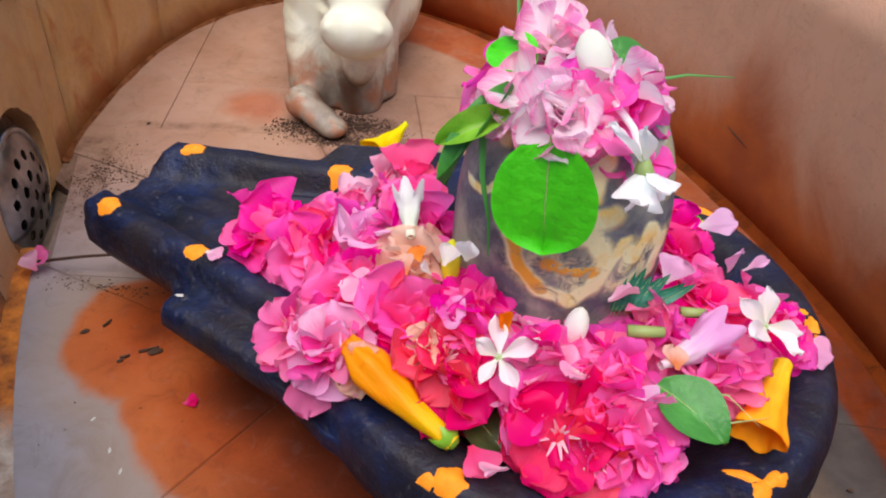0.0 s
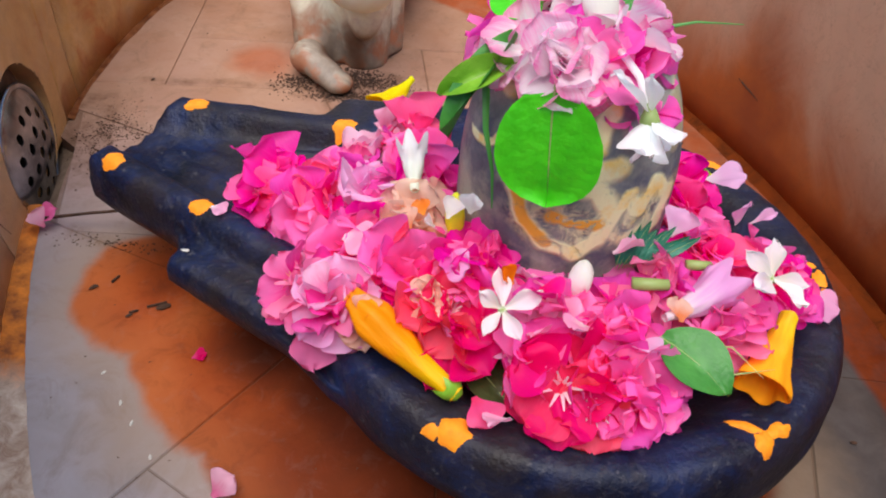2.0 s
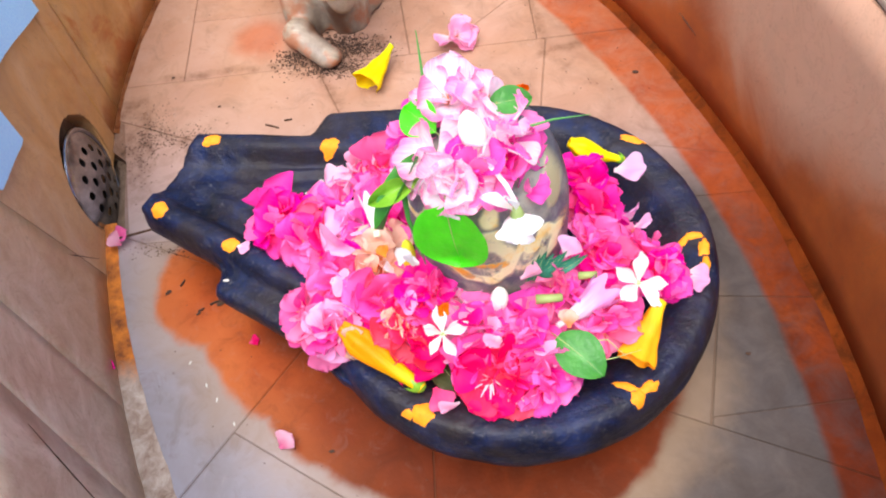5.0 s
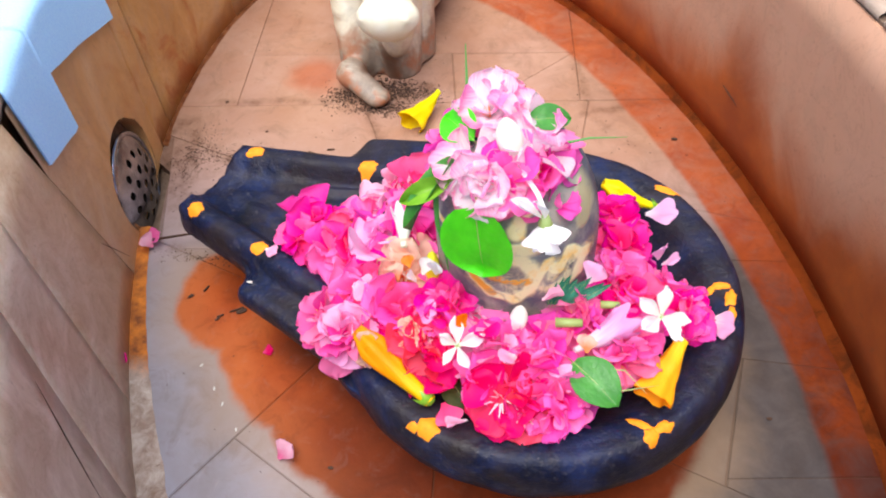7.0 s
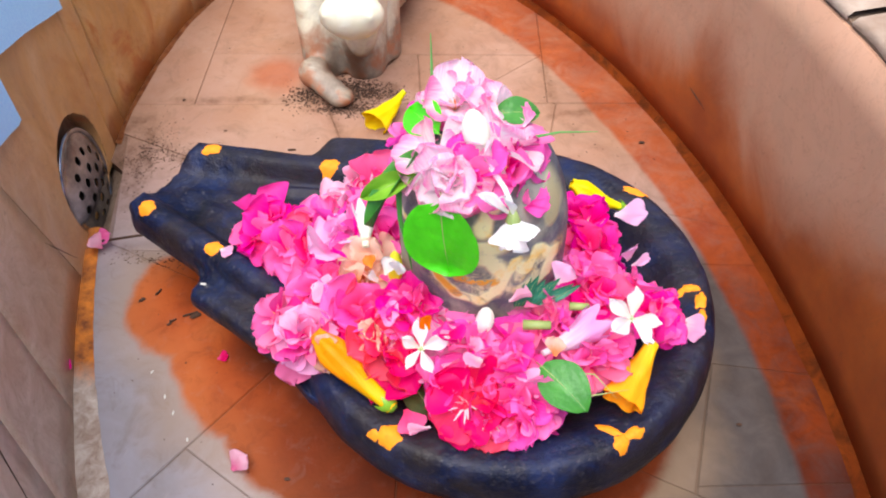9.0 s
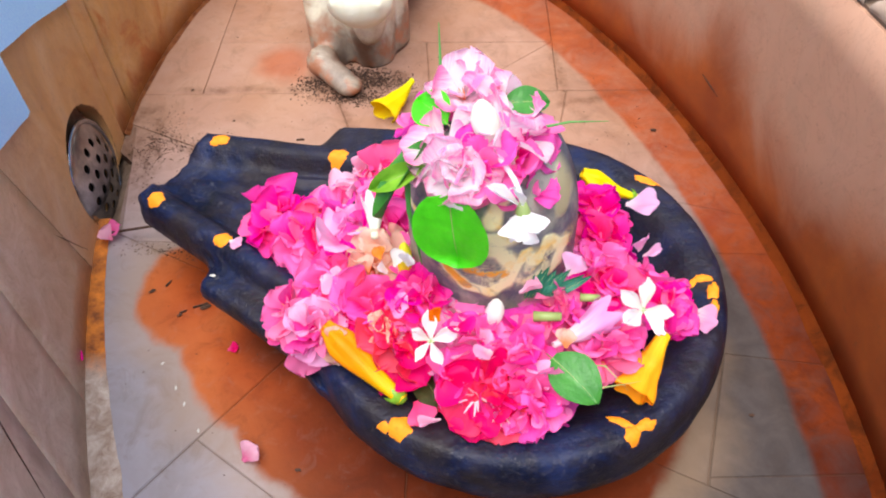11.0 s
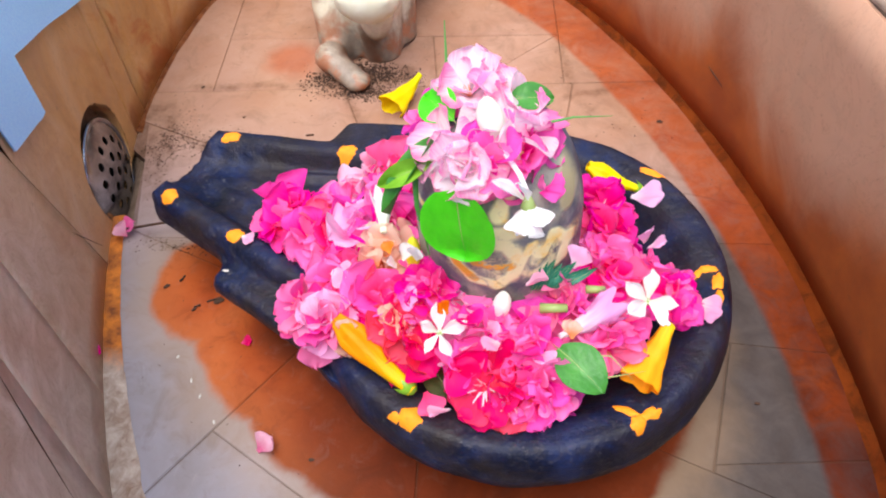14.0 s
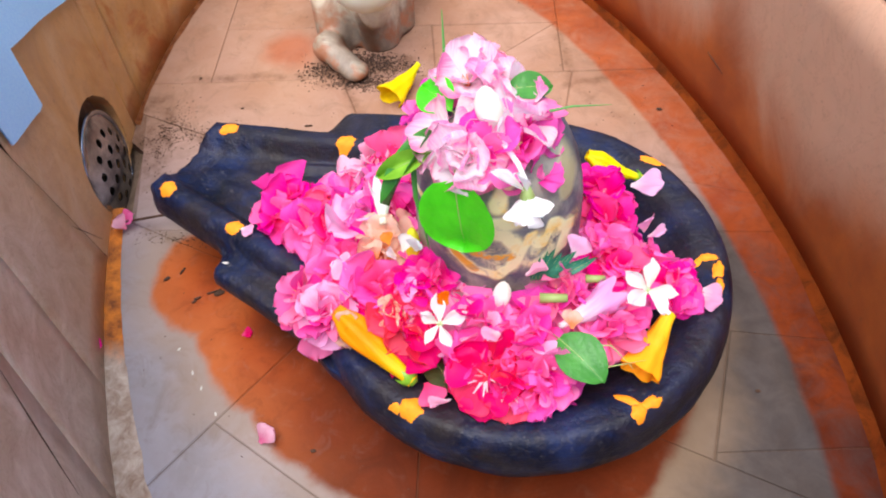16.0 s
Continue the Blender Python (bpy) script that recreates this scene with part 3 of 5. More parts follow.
def build_floor():
    """A bed of mortar in the oval, with irregular slabs on it."""
    n = 120
    ring = [oval(2 * math.pi * k / n, -SUMP if SUMP_FROM < 2 * math.pi * k / n < SUMP_TO else 0.012) for k in range(n)]
    verts = [(p.x, p.y, z) for z in (-0.0009, -0.05) for p in ring]
    faces = [tuple(range(n)), tuple(reversed(range(n, 2 * n)))] + [(k, n + k, n + (k + 1) % n, (k + 1) % n) for k in range(n)]
    floor = new("floor", mesh_of("floor", verts, faces, JOINT, False))
    tagged(floor, "crazy-paved pinkish marble floor stained with vermilion water", "floor", kind="structure")
    cells = [[oval(2 * math.pi * k / 72, -0.0008) for k in range(72)]]

    def cut(x0, y0, x1, y1, only=None):
        """Cuts the slabs along a line; only: just the slab at that place."""
        a, b = Vector((x0, y0)), Vector((x1, y1))
        nrm = Vector((-(b - a).y, (b - a).x)).normalized()
        out = []
        for c in cells:
            if only is not None:
                q, inside = Vector(only), True
                for k in range(len(c)):
                    p0, p1 = c[k], c[(k + 1) % len(c)]
                    if (p1 - p0).cross(q - p0) < 0:
                        inside = False
                if not inside:
                    out.append(c)
                    continue
            for sign in (1, -1):
                poly = []
                for k in range(len(c)):
                    p, q = c[k], c[(k + 1) % len(c)]
                    dp, dq = sign * (p - a).dot(nrm), sign * (q - a).dot(nrm)
                    if dp >= 0:
                        poly.append(p)
                    if (dp > 0 > dq) or (dp < 0 < dq):
                        poly.append(p.lerp(q, dp / (dp - dq)))
                if len(poly) > 2:
                    out.append(poly)
        cells[:] = out

    # orient the outline counter-clockwise before cutting
    area = sum(p.cross(q) for p, q in zip(cells[0], cells[0][1:] + cells[0][:1]))
    if area < 0:
        cells[0].reverse()
    cut(-0.36, 0.512, 0.36, 0.25)
    cut(-0.36, 0.512, 0.40, 0.56, (0.0, 0.7))
    cut(-0.43, 0.707, -0.10, 0.588, (-0.3, 0.75))
    cut(-0.46, 0.776, 0.24, 0.838, (-0.2, 0.9))
    cut(-0.188, 0.804, -0.10, 0.62, (-0.15, 0.74))
    cut(0.098, 1.03, 0.128, 0.74, (0.1, 0.9))
    cut(0.128, 0.80, 0.11, 0.60, (0.1, 0.70))
    cut(-0.388, 0.92, -0.374, 0.79, (-0.36, 0.86))
    cut(-0.42, 0.905, -0.05, 0.93, (-0.25, 0.87))
    cut(0.03, 0.86, 0.093, 0.927, (0.05, 0.88))
    cut(-0.08, 0.95, -0.06, 0.84, (-0.1, 0.9))
    cut(0.20, 0.64, 0.36, 0.61, (0.25, 0.66))
    cut(0.10, 0.43, 0.40, 0.42, (0.3, 0.45))
    cut(-0.252, 0.205, -0.140, 0.378, (-0.2, 0.3))
    cut(-0.22, 0.288, -0.05, 0.198, (-0.1, 0.3))
    cut(0.289, 0.412, 0.245, 0.20, (0.28, 0.35))
    cut(0.245, 0.29, 0.40, 0.31, (0.32, 0.33))
    cut(0.0, 0.25, 0.03, -0.1, (0.05, 0.2))
    cut(-0.2, 1.25, -0.15, 0.9, (-0.2, 1.05))
    a, b = oval(SUMP_FROM, -SUMP - 0.004), oval(SUMP_TO, -SUMP + 0.004)
    cut(a.x, a.y, b.x, b.y, oval(1.817, -SUMP - 0.004))
    # the hollow at the drain
    cells[:] = [c for c in cells if not in_sump(sum(c, Vector((0, 0))) / len(c))]
    for c in cells:
        tidy = [p for k, p in enumerate(c) if (p - c[k - 1]).length > 0.002]
        if len(tidy) < 3:
            continue
        mid = sum(tidy, Vector((0, 0))) / len(tidy)

        def inset(d):
            return [p + (mid - p).normalized() * d for p in tidy]

        lift = random.uniform(-0.0006, 0.0006)
        m = len(tidy)
        rows = [(inset(0.0008), -0.006), (inset(0.0008), -0.0010 + lift), (inset(0.0020), lift)]
        verts = [(p.x, p.y, z) for row, z in rows for p in row]
        faces = [(r * m + k, r * m + (k + 1) % m, (r + 1) * m + (k + 1) % m, (r + 1) * m + k) for r in range(2) for k in range(m)]
        faces.append(tuple(2 * m + k for k in range(m)))
        piece("tile", mesh_of("tile", verts, faces, FLOOR, False), floor)
    # the sloping bottom of the hollow
    verts = []
    for i in range(22):
        a = SUMP_FROM - 0.06 + (SUMP_TO - SUMP_FROM + 0.30) * i / 21
        deep = smooth01(0, 4, i) * smooth01(14, 9, i)
        for j in range(8):
            v = j / 7
            p = oval(a, 0.018 - (SUMP + 0.026) * v)
            verts.append((p.x, p.y, -0.002 - 0.044 * deep * (1 - v ** 0.7) + 0.001 * noise.noise((p.x * 70, p.y * 70, 8))))
    piece("hollow", mesh_of("hollow", verts, grid_faces(22, 8), MORTAR), floor, None, "dirty sunken mortar at the drain")
    # the dirty fillet along the rest of the wall's foot
    verts = []
    for i in range(200):
        a = 1.963 + (2 * math.pi + 1.045 - 1.963) * i / 199
        cove = smooth01(3.7, 4.1, a) * smooth01(6.1, 5.7, a)
        wide = 0.0065 + 0.003 * cove + 0.0035 * noise.noise((a * 8, 0, 4)) + 0.002 * noise.noise((a * 40, 0, 4))
        tall = 0.0030 + 0.006 * cove
        for j in range(9):
            v = j / 8
            p = oval(a, 0.001 - wide * (1 - (1 - v) ** 1.6))
            verts.append((p.x, p.y, tall * (1 - v) ** 2.2 + 0.0004 - 0.0008 * (v == 1) + 0.0007 * noise.noise((p.x * 90, p.y * 90, 3)) * (1 - v)))
    piece("fillet", mesh_of("fillet", verts, [tuple(reversed(f)) for f in grid_faces(200, 9)], FILLET), floor, None, "thin stained fillet of mortar and dirt")
    # the rough mortar strip at the foot of the wall
    verts = []
    for i in range(60):
        a = 1.025 + 0.72 * i / 59
        wide = 0.015 + 0.018 * smooth01(0, 55, 59 - i) * (0.9 + 0.2 * noise.noise((i * 0.3, 0, 5)))
        for j in range(7):
            v = j / 6
            p = oval(a, 0.002 - wide * v)
            verts.append((p.x, p.y, 0.0035 * (1 - v * v) + 0.0012 + 0.0022 * noise.noise((p.x * 90, p.y * 90, 3))))
    piece("mortar_strip", mesh_of("mortar_strip", verts, grid_faces(60, 7), STRIP), floor, None, "crumbling stained mortar fillet")


# ---- wall, rim and ground ----
DRAIN_AT = 1.817
DRAIN_S, DRAIN_Z, DRAIN_R = 0.0, 0.044, 0.072


def build_wall():
    n = 128
    verts = []
    for k in range(n):
        a = 2 * math.pi * k / n
        for grow, z in ((0.02, -0.05), (0.02, WALL_TOP - 0.004), (0.055, WALL_TOP - 0.004), (0.055, -0.05)):
            p = oval(a, grow)
            verts.append((p.x, p.y, z))
    faces = [(4 * k + j, 4 * ((k + 1) % n) + j, 4 * ((k + 1) % n) + (j + 1) % 4, 4 * k + (j + 1) % 4) for k in range(n) for j in range(4)]
    wall = new("wall_pit", mesh_of("wall_pit", verts, faces, SEAM, False))
    tagged(wall, "curved wall of upright ochre marble slabs with orange stains", "wall", kind="structure")
    # seams: angle at the foot and lean
    seams = [0.135, 0.556, 0.934, 1.226, 1.402, 1.643, 1.958, 2.027, 2.473, 2.911, 3.415, 5.989]
    leans = [random.uniform(-0.08, 0.08) for _ in seams]
    leans[3], leans[4], leans[5], leans[6], leans[7] = 0.35, 0.10, -0.30, 0.06, 0.04
    for k, a0 in enumerate(seams):
        a1 = seams[(k + 1) % len(seams)] + (2 * math.pi if k + 1 == len(seams) else 0)
        l0, l1 = leans[k], leans[(k + 1) % len(seams)]

        def at(u, z, grow=0.0):
            b0, b1 = a0 + l0 * z, a1 + l1 * z
            b = b0 + (b1 - b0) * u
            return oval(b, grow + 0.0012 * noise.noise((math.cos(b) * 5, math.sin(b) * 5 + z * 6, 1)))

        if k == 5:
            drain_slab(wall, at)
            continue
        nu, nz = max(9, int((a1 - a0) / 0.05)), 7
        verts, faces = [], []
        for i in range(nz):
            for j in range(nu):
                u, z = j / (nu - 1), -0.006 + (WALL_TOP + 0.004) * i / (nz - 1)
                rim = i in (0, nz - 1) or j in (0, nu - 1)
                u2 = u + (0.5 - u) * 0.0009 / (a1 - a0)
                p = at(u2, z, 0.0003 if rim else 0.0)
                verts.append((p.x, p.y, z))
        faces = [tuple(reversed(f)) for f in grid_faces(nz, nu)]
        base = len(verts)
        edge = list(range(nu)) + [i * nu + nu - 1 for i in range(1, nz)] + [(nz - 1) * nu + j for j in range(nu - 2, -1, -1)] + [i * nu for i in range(nz - 2, 0, -1)]
        for e in edge:
            x, y, z = verts[e]
            d = Vector((x, y)) - PIT
            d = d * (1 + 0.019 / d.length)
            verts.append((PIT.x + d.x, PIT.y + d.y, z))
        m = len(edge)
        faces += [(edge[q], edge[(q + 1) % m], base + (q + 1) % m, base + q) for q in range(m)]
        piece("panel", mesh_of("panel", verts, faces, WALL, (nu - 1) * (nz - 1)), wall)

    # dark cracks in the slabs
    for a0, z0, a1, z1, r in ((4.590, 0.083, 4.646, 0.076, 0.0011), (1.597, 0.10, 1.66, 0.02, 0.0006), (1.269, 0.20, 1.19, 0.09, 0.0006)):
        line = []
        for i in range(7):
            u = i / 6
            p = oval(a0 + (a1 - a0) * u, 0.0002)
            line.append((p.x, p.y, z0 + (z1 - z0) * u + 0.0015 * noise.noise((u * 5, a0, 3))))
        v, f = tube(line, [0.0002, 0.6 * r, r, r, 0.8 * r, 0.5 * r, 0.0002], 6)
        piece("crack", mesh_of("crack", v, f, DIRT), wall, None, "dark crack in the slab")


def drain_slab(wall, at):
    """The slab round the drain, with a round recess cut into its foot."""
    centre = oval(DRAIN_AT)
    half = 0.172
    pts, faces = holed_sheet(half, 0.144, 0.004, None, [(DRAIN_S, DRAIN_Z - 0.138, DRAIN_R)])
    # lengths along the wall to angles
    tab, a = [], DRAIN_AT - 0.6
    run = 0.0
    while a < DRAIN_AT + 0.6:
        tab.append((run, a))
        run += (oval(a + 0.005) - oval(a)).length
        a += 0.005
    mid = min(tab, key=lambda t: abs(t[1] - DRAIN_AT))[0]

    def angle(s):
        return min(tab, key=lambda t: abs(t[0] - mid - s))[1] if abs(s) > half else np.interp(mid + s, [t[0] for t in tab], [t[1] for t in tab])

    lo, hi = 1.643, 1.958
    verts, keep = [], []
    for p in pts:
        z = p.y + 0.138
        a = float(angle(p.x))
        left, right = lo - 0.30 * z, hi + 0.06 * z
        keep.append(left < a < right)
        a = min(max(a, left), right)
        q = oval(a, 0.0012 * noise.noise((math.cos(a) * 5, math.sin(a) * 5 + z * 6, 1)))
        verts.append((q.x, q.y, z))
    faces = [tuple(reversed(f)) for f in faces if any(keep[i] for i in f)]
    piece("panel", mesh_of("panel", verts, faces, WALL), wall)
    # sides of the recess
    verts = []
    for grow in (0.0, 0.008, 0.0198):
        for k in range(48):
            t = 2 * math.pi * k / 48
            s, z = DRAIN_S + DRAIN_R * math.cos(t), DRAIN_Z + DRAIN_R * math.sin(t)
            q = oval(float(angle(s)), grow)
            verts.append((q.x, q.y, z))
    piece("drain_recess", mesh_of("drain_recess", verts, grid_faces(3, 48, True), WALL), wall)


def build_drain():
    """A domed round steel grate leaning in the recess at the foot of the wall."""
    at = oval(DRAIN_AT, 0.004)
    inward = (oval(DRAIN_AT, -1.0) - oval(DRAIN_AT)).normalized()
    root = new("drain_grate")
    root.matrix_world = Matrix.Translation((at.x, at.y, DRAIN_Z - 0.016)) @ aim((inward.x, inward.y, 0.04))
    tagged(root, "stained perforated steel drain grate set in the wall's foot", "drain grate")
    r = 0.065
    holes = []
    for ring, count, size in ((0.0, 1, 0.0058), (0.021, 6, 0.0056), (0.0405, 12, 0.0052)):
        for k in range(count):
            t = 2 * math.pi * (k + 0.3) / count
            holes.append((ring * math.cos(t), ring * math.sin(t), size))
    pts, faces = holed_sheet(0.066, 0.066, 0.0018, (0, 0, r), holes)

    def dome(p):
        q = min(1.0, p.length / r)
        return 0.012 * (1 - q * q) ** 0.8 + 0.0

    verts = [(p.x, p.y, dome(p)) for p in pts]
    n = len(verts)
    verts += [(p.x, p.y, dome(p) - 0.0016) for p in pts]
    piece("plate", mesh_of("plate", verts, faces + [tuple(n + k for k in reversed(f)) for f in faces], STEEL), root)
    verts, faces = [], []
    for k in range(64):
        t = 2 * math.pi * k / 64
        for j in range(10):
            s = 2 * math.pi * j / 10
            rr = r + 0.0035 * math.cos(s)
            verts.append((rr * math.cos(t), rr * math.sin(t), 0.001 + 0.0025 * math.sin(s)))
    faces = [(10 * k + j, 10 * ((k + 1) % 64) + j, 10 * ((k + 1) % 64) + (j + 1) % 10, 10 * k + (j + 1) % 10) for k in range(64) for j in range(10)]
    piece("ring", mesh_of("ring", verts, faces, STEEL), root, None, "rolled steel rim")
    # near-black disc added in place of the shade inside the drain
    v, f = lathe([(0.064, -0.016), (0.064, -0.0145)], 40)
    piece("backing", mesh_of("backing", v, f, DARK), root, None, "black disc standing for the darkness behind the holes")


def build_rim():
    """The coping round the pit, in short curved stones, and the paving beyond."""
    n = 128
    verts = []
    for k in range(n):
        a = 2 * math.pi * k / n
        for grow, z in ((0.004, WALL_TOP - 0.004), (0.004, WALL_TOP + 0.001), (0.05, WALL_TOP + 0.001), (0.05, WALL_TOP - 0.004)):
            p = oval(a, grow)
            verts.append((p.x, p.y, z))
    faces = [(4 * k + j, 4 * k + (j + 1) % 4, 4 * ((k + 1) % n) + (j + 1) % 4, 4 * ((k + 1) % n) + j) for k in range(n) for j in range(4)]
    rim = new("trim", mesh_of("trim", verts, faces, MORTAR, False))
    tagged(rim, "chipped stone coping round the oval pit", "coping", kind="structure")
    count = 22
    for k in range(count):
        a0, a1 = 2 * math.pi * (k + 0.02) / count, 2 * math.pi * (k + 0.98) / count
        verts = []
        for i in range(13):
            a = a0 + (a1 - a0) * i / 12
            end = 0.002 if i in (0, 12) else 0.0
            chip = 0.0035 * noise.noise((a * 14, 0, 2)) + 0.002 * noise.noise((a * 60, 0, 2))
            for grow, z in ((0.002 + chip, 0.0015), (0.001 + chip, 0.007 - end), (0.006 + chip, 0.011 - end), (0.040, 0.012 - end), (0.046, 0.009 - end), (0.047, -0.02)):
                p = oval(a, grow)
                verts.append((p.x, p.y, WALL_TOP + z + 0.001 * noise.noise((p.x * 30, p.y * 30, 7))))
        piece("stone", mesh_of("stone", verts, grid_faces(13, 6), COPING, True), rim)
    # paving beyond the coping, one sheet to the horizon
    verts, rings = [], (0.046, 0.10, 0.3, 1.0, 4.0, 20.0, 400.0)
    for grow in rings:
        for k in range(96):
            p = oval(2 * math.pi * k / 96, grow)
            verts.append((p.x, p.y, WALL_TOP - 0.012))
    ground = new("ground", mesh_of("ground", verts, [tuple(reversed(f)) for f in grid_faces(len(rings), 96, True)], GROUND, False))
    tagged(ground, "pale pinkish stone paving round the pit", "ground", kind="structure")


# ---- the black stone basin ----
BASIN = Vector((0.080, 0.416))
RING = 0.190


def poly_distance(p, corners):
    """Signed distance to a convex polygon with its corners counter-clockwise, negative inside."""
    d = -1e9
    for k in range(len(corners)):
        a, b = Vector(corners[k]), Vector(corners[(k + 1) % len(corners)])
        e = (b - a).normalized()
        d = max(d, (p - a).dot(Vector((e.y, -e.x))))
    return d


SPOUT = ((-0.268, 0.590), (-0.312, 0.482), (-0.06, 0.335), (-0.02, 0.566))
NECK = ((-0.122, 0.608), (-0.214, 0.392), (-0.080, 0.314), (0.06, 0.612))


def basin_parts(p):
    dc = (p - BASIN).length - RING
    du = poly_distance(p, SPOUT)
    dn = poly_distance(p, NECK)
    return dc, du, dn


def basin_outline(p):
    dc, du, dn = basin_parts(p)
    return smin(smin(dc, dn, 0.03), du, 0.024)


def side_depth(p):
    """How far p lies inside the two long sides of the spout."""
    d = 1e9
    for a, b in ((SPOUT[3], SPOUT[0]), (SPOUT[1], SPOUT[2])):
        a, b = Vector(a), Vector(b)
        e = (b - a).normalized()
        d = min(d, -(p - a).dot(Vector((e.y, -e.x))))
    return d


def basin_top(x, y):
    """Height of the basin's upper face."""
    p = Vector((x, y))
    dc, du, dn = basin_parts(p)

    def lip(d, h):
        s = min(1.0, max(0.0, -d) / 0.014)
        return 0.090 + (h - 0.090) * math.sqrt(max(0.0, 1 - (1 - s) ** 2))

    tip = smooth01(-0.14, -0.29, x)
    top = max(lip(dc, 0.117), lip(dn, 0.097 + 0.019 * smooth01(0.46, 0.54, y)), lip(du, 0.116 - 0.002 * tip))
    bowl = 0.121 - 0.046 * smooth01(0.018, 0.085, -dc) if dc < -0.018 else 1.0
    run = side_depth(p)
    channel = 0.121 - (0.026 + 0.004 * tip) * smooth01(0.018, 0.040, run) if run > 0.018 and x < 0.0 else 1.0
    z = top
    z = smin(z, min(bowl, channel), 0.008)
    if run > 0.03 and x < -0.05:
        z += 0.0028 * math.sin(run * 330 + 2.5 * noise.noise((x * 18, y * 18, 2))) * smooth01(0.03, 0.045, run) * smooth01(-0.05, -0.12, x)
    return z + 0.0014 * noise.noise((x * 28, y * 28, 4)) + 0.0007 * noise.noise((x * 90, y * 90, 9))


def build_basin():
    """The yoni-shaped basin: rounded body, rolled lip, dished inside and open spout."""
    sides, rows = 280, 64
    edge = []
    for k in range(sides):
        t = 2 * math.pi * k / sides
        w = Vector((math.cos(t), math.sin(t)))
        lo, hi = 0.05, 0.55
        # outermost crossing along the ray
        r = hi
        while r > lo and basin_outline(BASIN + w * r) > 0:
            r -= 0.004
        out = r + 0.004
        for _ in range(12):
            mid = (r + out) / 2
            r, out = (r, mid) if basin_outline(BASIN + w * mid) > 0 else (mid, out)
        edge.append(r)
    verts, faces = [], []
    # underside to lip: inset and height
    for inset, z in ((0.066, 0.0), (0.058, 0.008), (0.045, 0.022), (0.030, 0.036), (0.016, 0.050), (0.0055, 0.064), (-0.0015, 0.076), (-0.0012, 0.086)):
        for k in range(sides):
            t = 2 * math.pi * k / sides
            w = Vector((math.cos(t), math.sin(t)))
            narrow = 1.0 + 0.9 * smooth01(0.22, 0.36, edge[k])
            p = BASIN + w * (edge[k] - inset * narrow)
            wob = 0.0016 * noise.noise((p.x * 30, p.y * 30, z * 30))
            p += w * wob
            lift = 0.016 * smooth01(0.2, 0.36, edge[k]) if z < 0.06 else 0.0
            verts.append((p.x, p.y, z + (lift if z > 0.004 else 0.0)))
    for i in range(rows):
        q = 1.0 - (i / (rows - 1)) ** 1.35 * 0.985
        for k in range(sides):
            t = 2 * math.pi * k / sides
            p = BASIN + Vector((math.cos(t), math.sin(t))) * edge[k] * q
            verts.append((p.x, p.y, basin_top(p.x, p.y)))
    n = rows + 8
    faces = grid_faces(n, sides, True)
    faces.append(tuple((n - 1) * sides + k for k in range(sides)))
    whole = mesh_of("basin", verts, faces, STONE)
    normals = [v.normal.copy() for v in whole.vertices]
    groups = {"foot": [], "rim": [], "bowl": [], "spout": []}
    for f, poly in zip(faces, whole.polygons):
        c = poly.center
        if min(f) < 5 * sides:
            groups["foot"].append(f)
        elif c.x < -0.10:
            groups["spout"].append(f)
        elif (c.xy - BASIN).length < RING - 0.026:
            groups["bowl"].append(f)
        else:
            groups["rim"].append(f)
    bpy.data.meshes.remove(whole)
    root = new("stone_basin")
    root.location = (BASIN.x, BASIN.y, 0.0)
    tagged(root, "black carved stone basin with rolled lip and long open spout", "stone basin")
    looks = {"foot": "undercut dark foot", "rim": "rolled bluish-black lip", "bowl": "dished inside of the basin", "spout": "long open spout with carved grooves"}
    for name, own in groups.items():
        used = sorted({k for f in own for k in f})
        index = {k: n for n, k in enumerate(used)}
        at = Vector((BASIN.x, BASIN.y, 0.0))
        me = mesh_of(name, [Vector(verts[k]) - at for k in used], [tuple(index[k] for k in f) for f in own], STONE)
        me.normals_split_custom_set_from_vertices([normals[k] for k in used])
        piece(name, me, root, None, looks[name])


def build_pillar():
    """The rounded stone pillar in the middle of the basin."""
    r = 0.069
    prof = [(0.074, 0.070), (0.072, 0.085), (r, 0.10), (r, 0.13), (r, 0.16), (r, 0.19)]
    for k in range(1, 13):
        a = math.pi / 2 * k / 12
        prof.append((max(0.001, r * math.cos(a) ** 0.72), 0.19 + 0.102 * math.sin(a)))
    v, f = lathe(prof, 72)
    v = [Vector((p.x, p.y, p.z)) * (1 + 0.004 * noise.noise(p * 25)) for p in v]
    ob = new("stone_pillar", mesh_of("stone_pillar", v, f, SMEARED))
    ob.location = (0.0615, 0.415, 0.0)
    tagged(ob, "grey stone pillar with domed top, smeared with ochre sandal paste", "stone pillar")


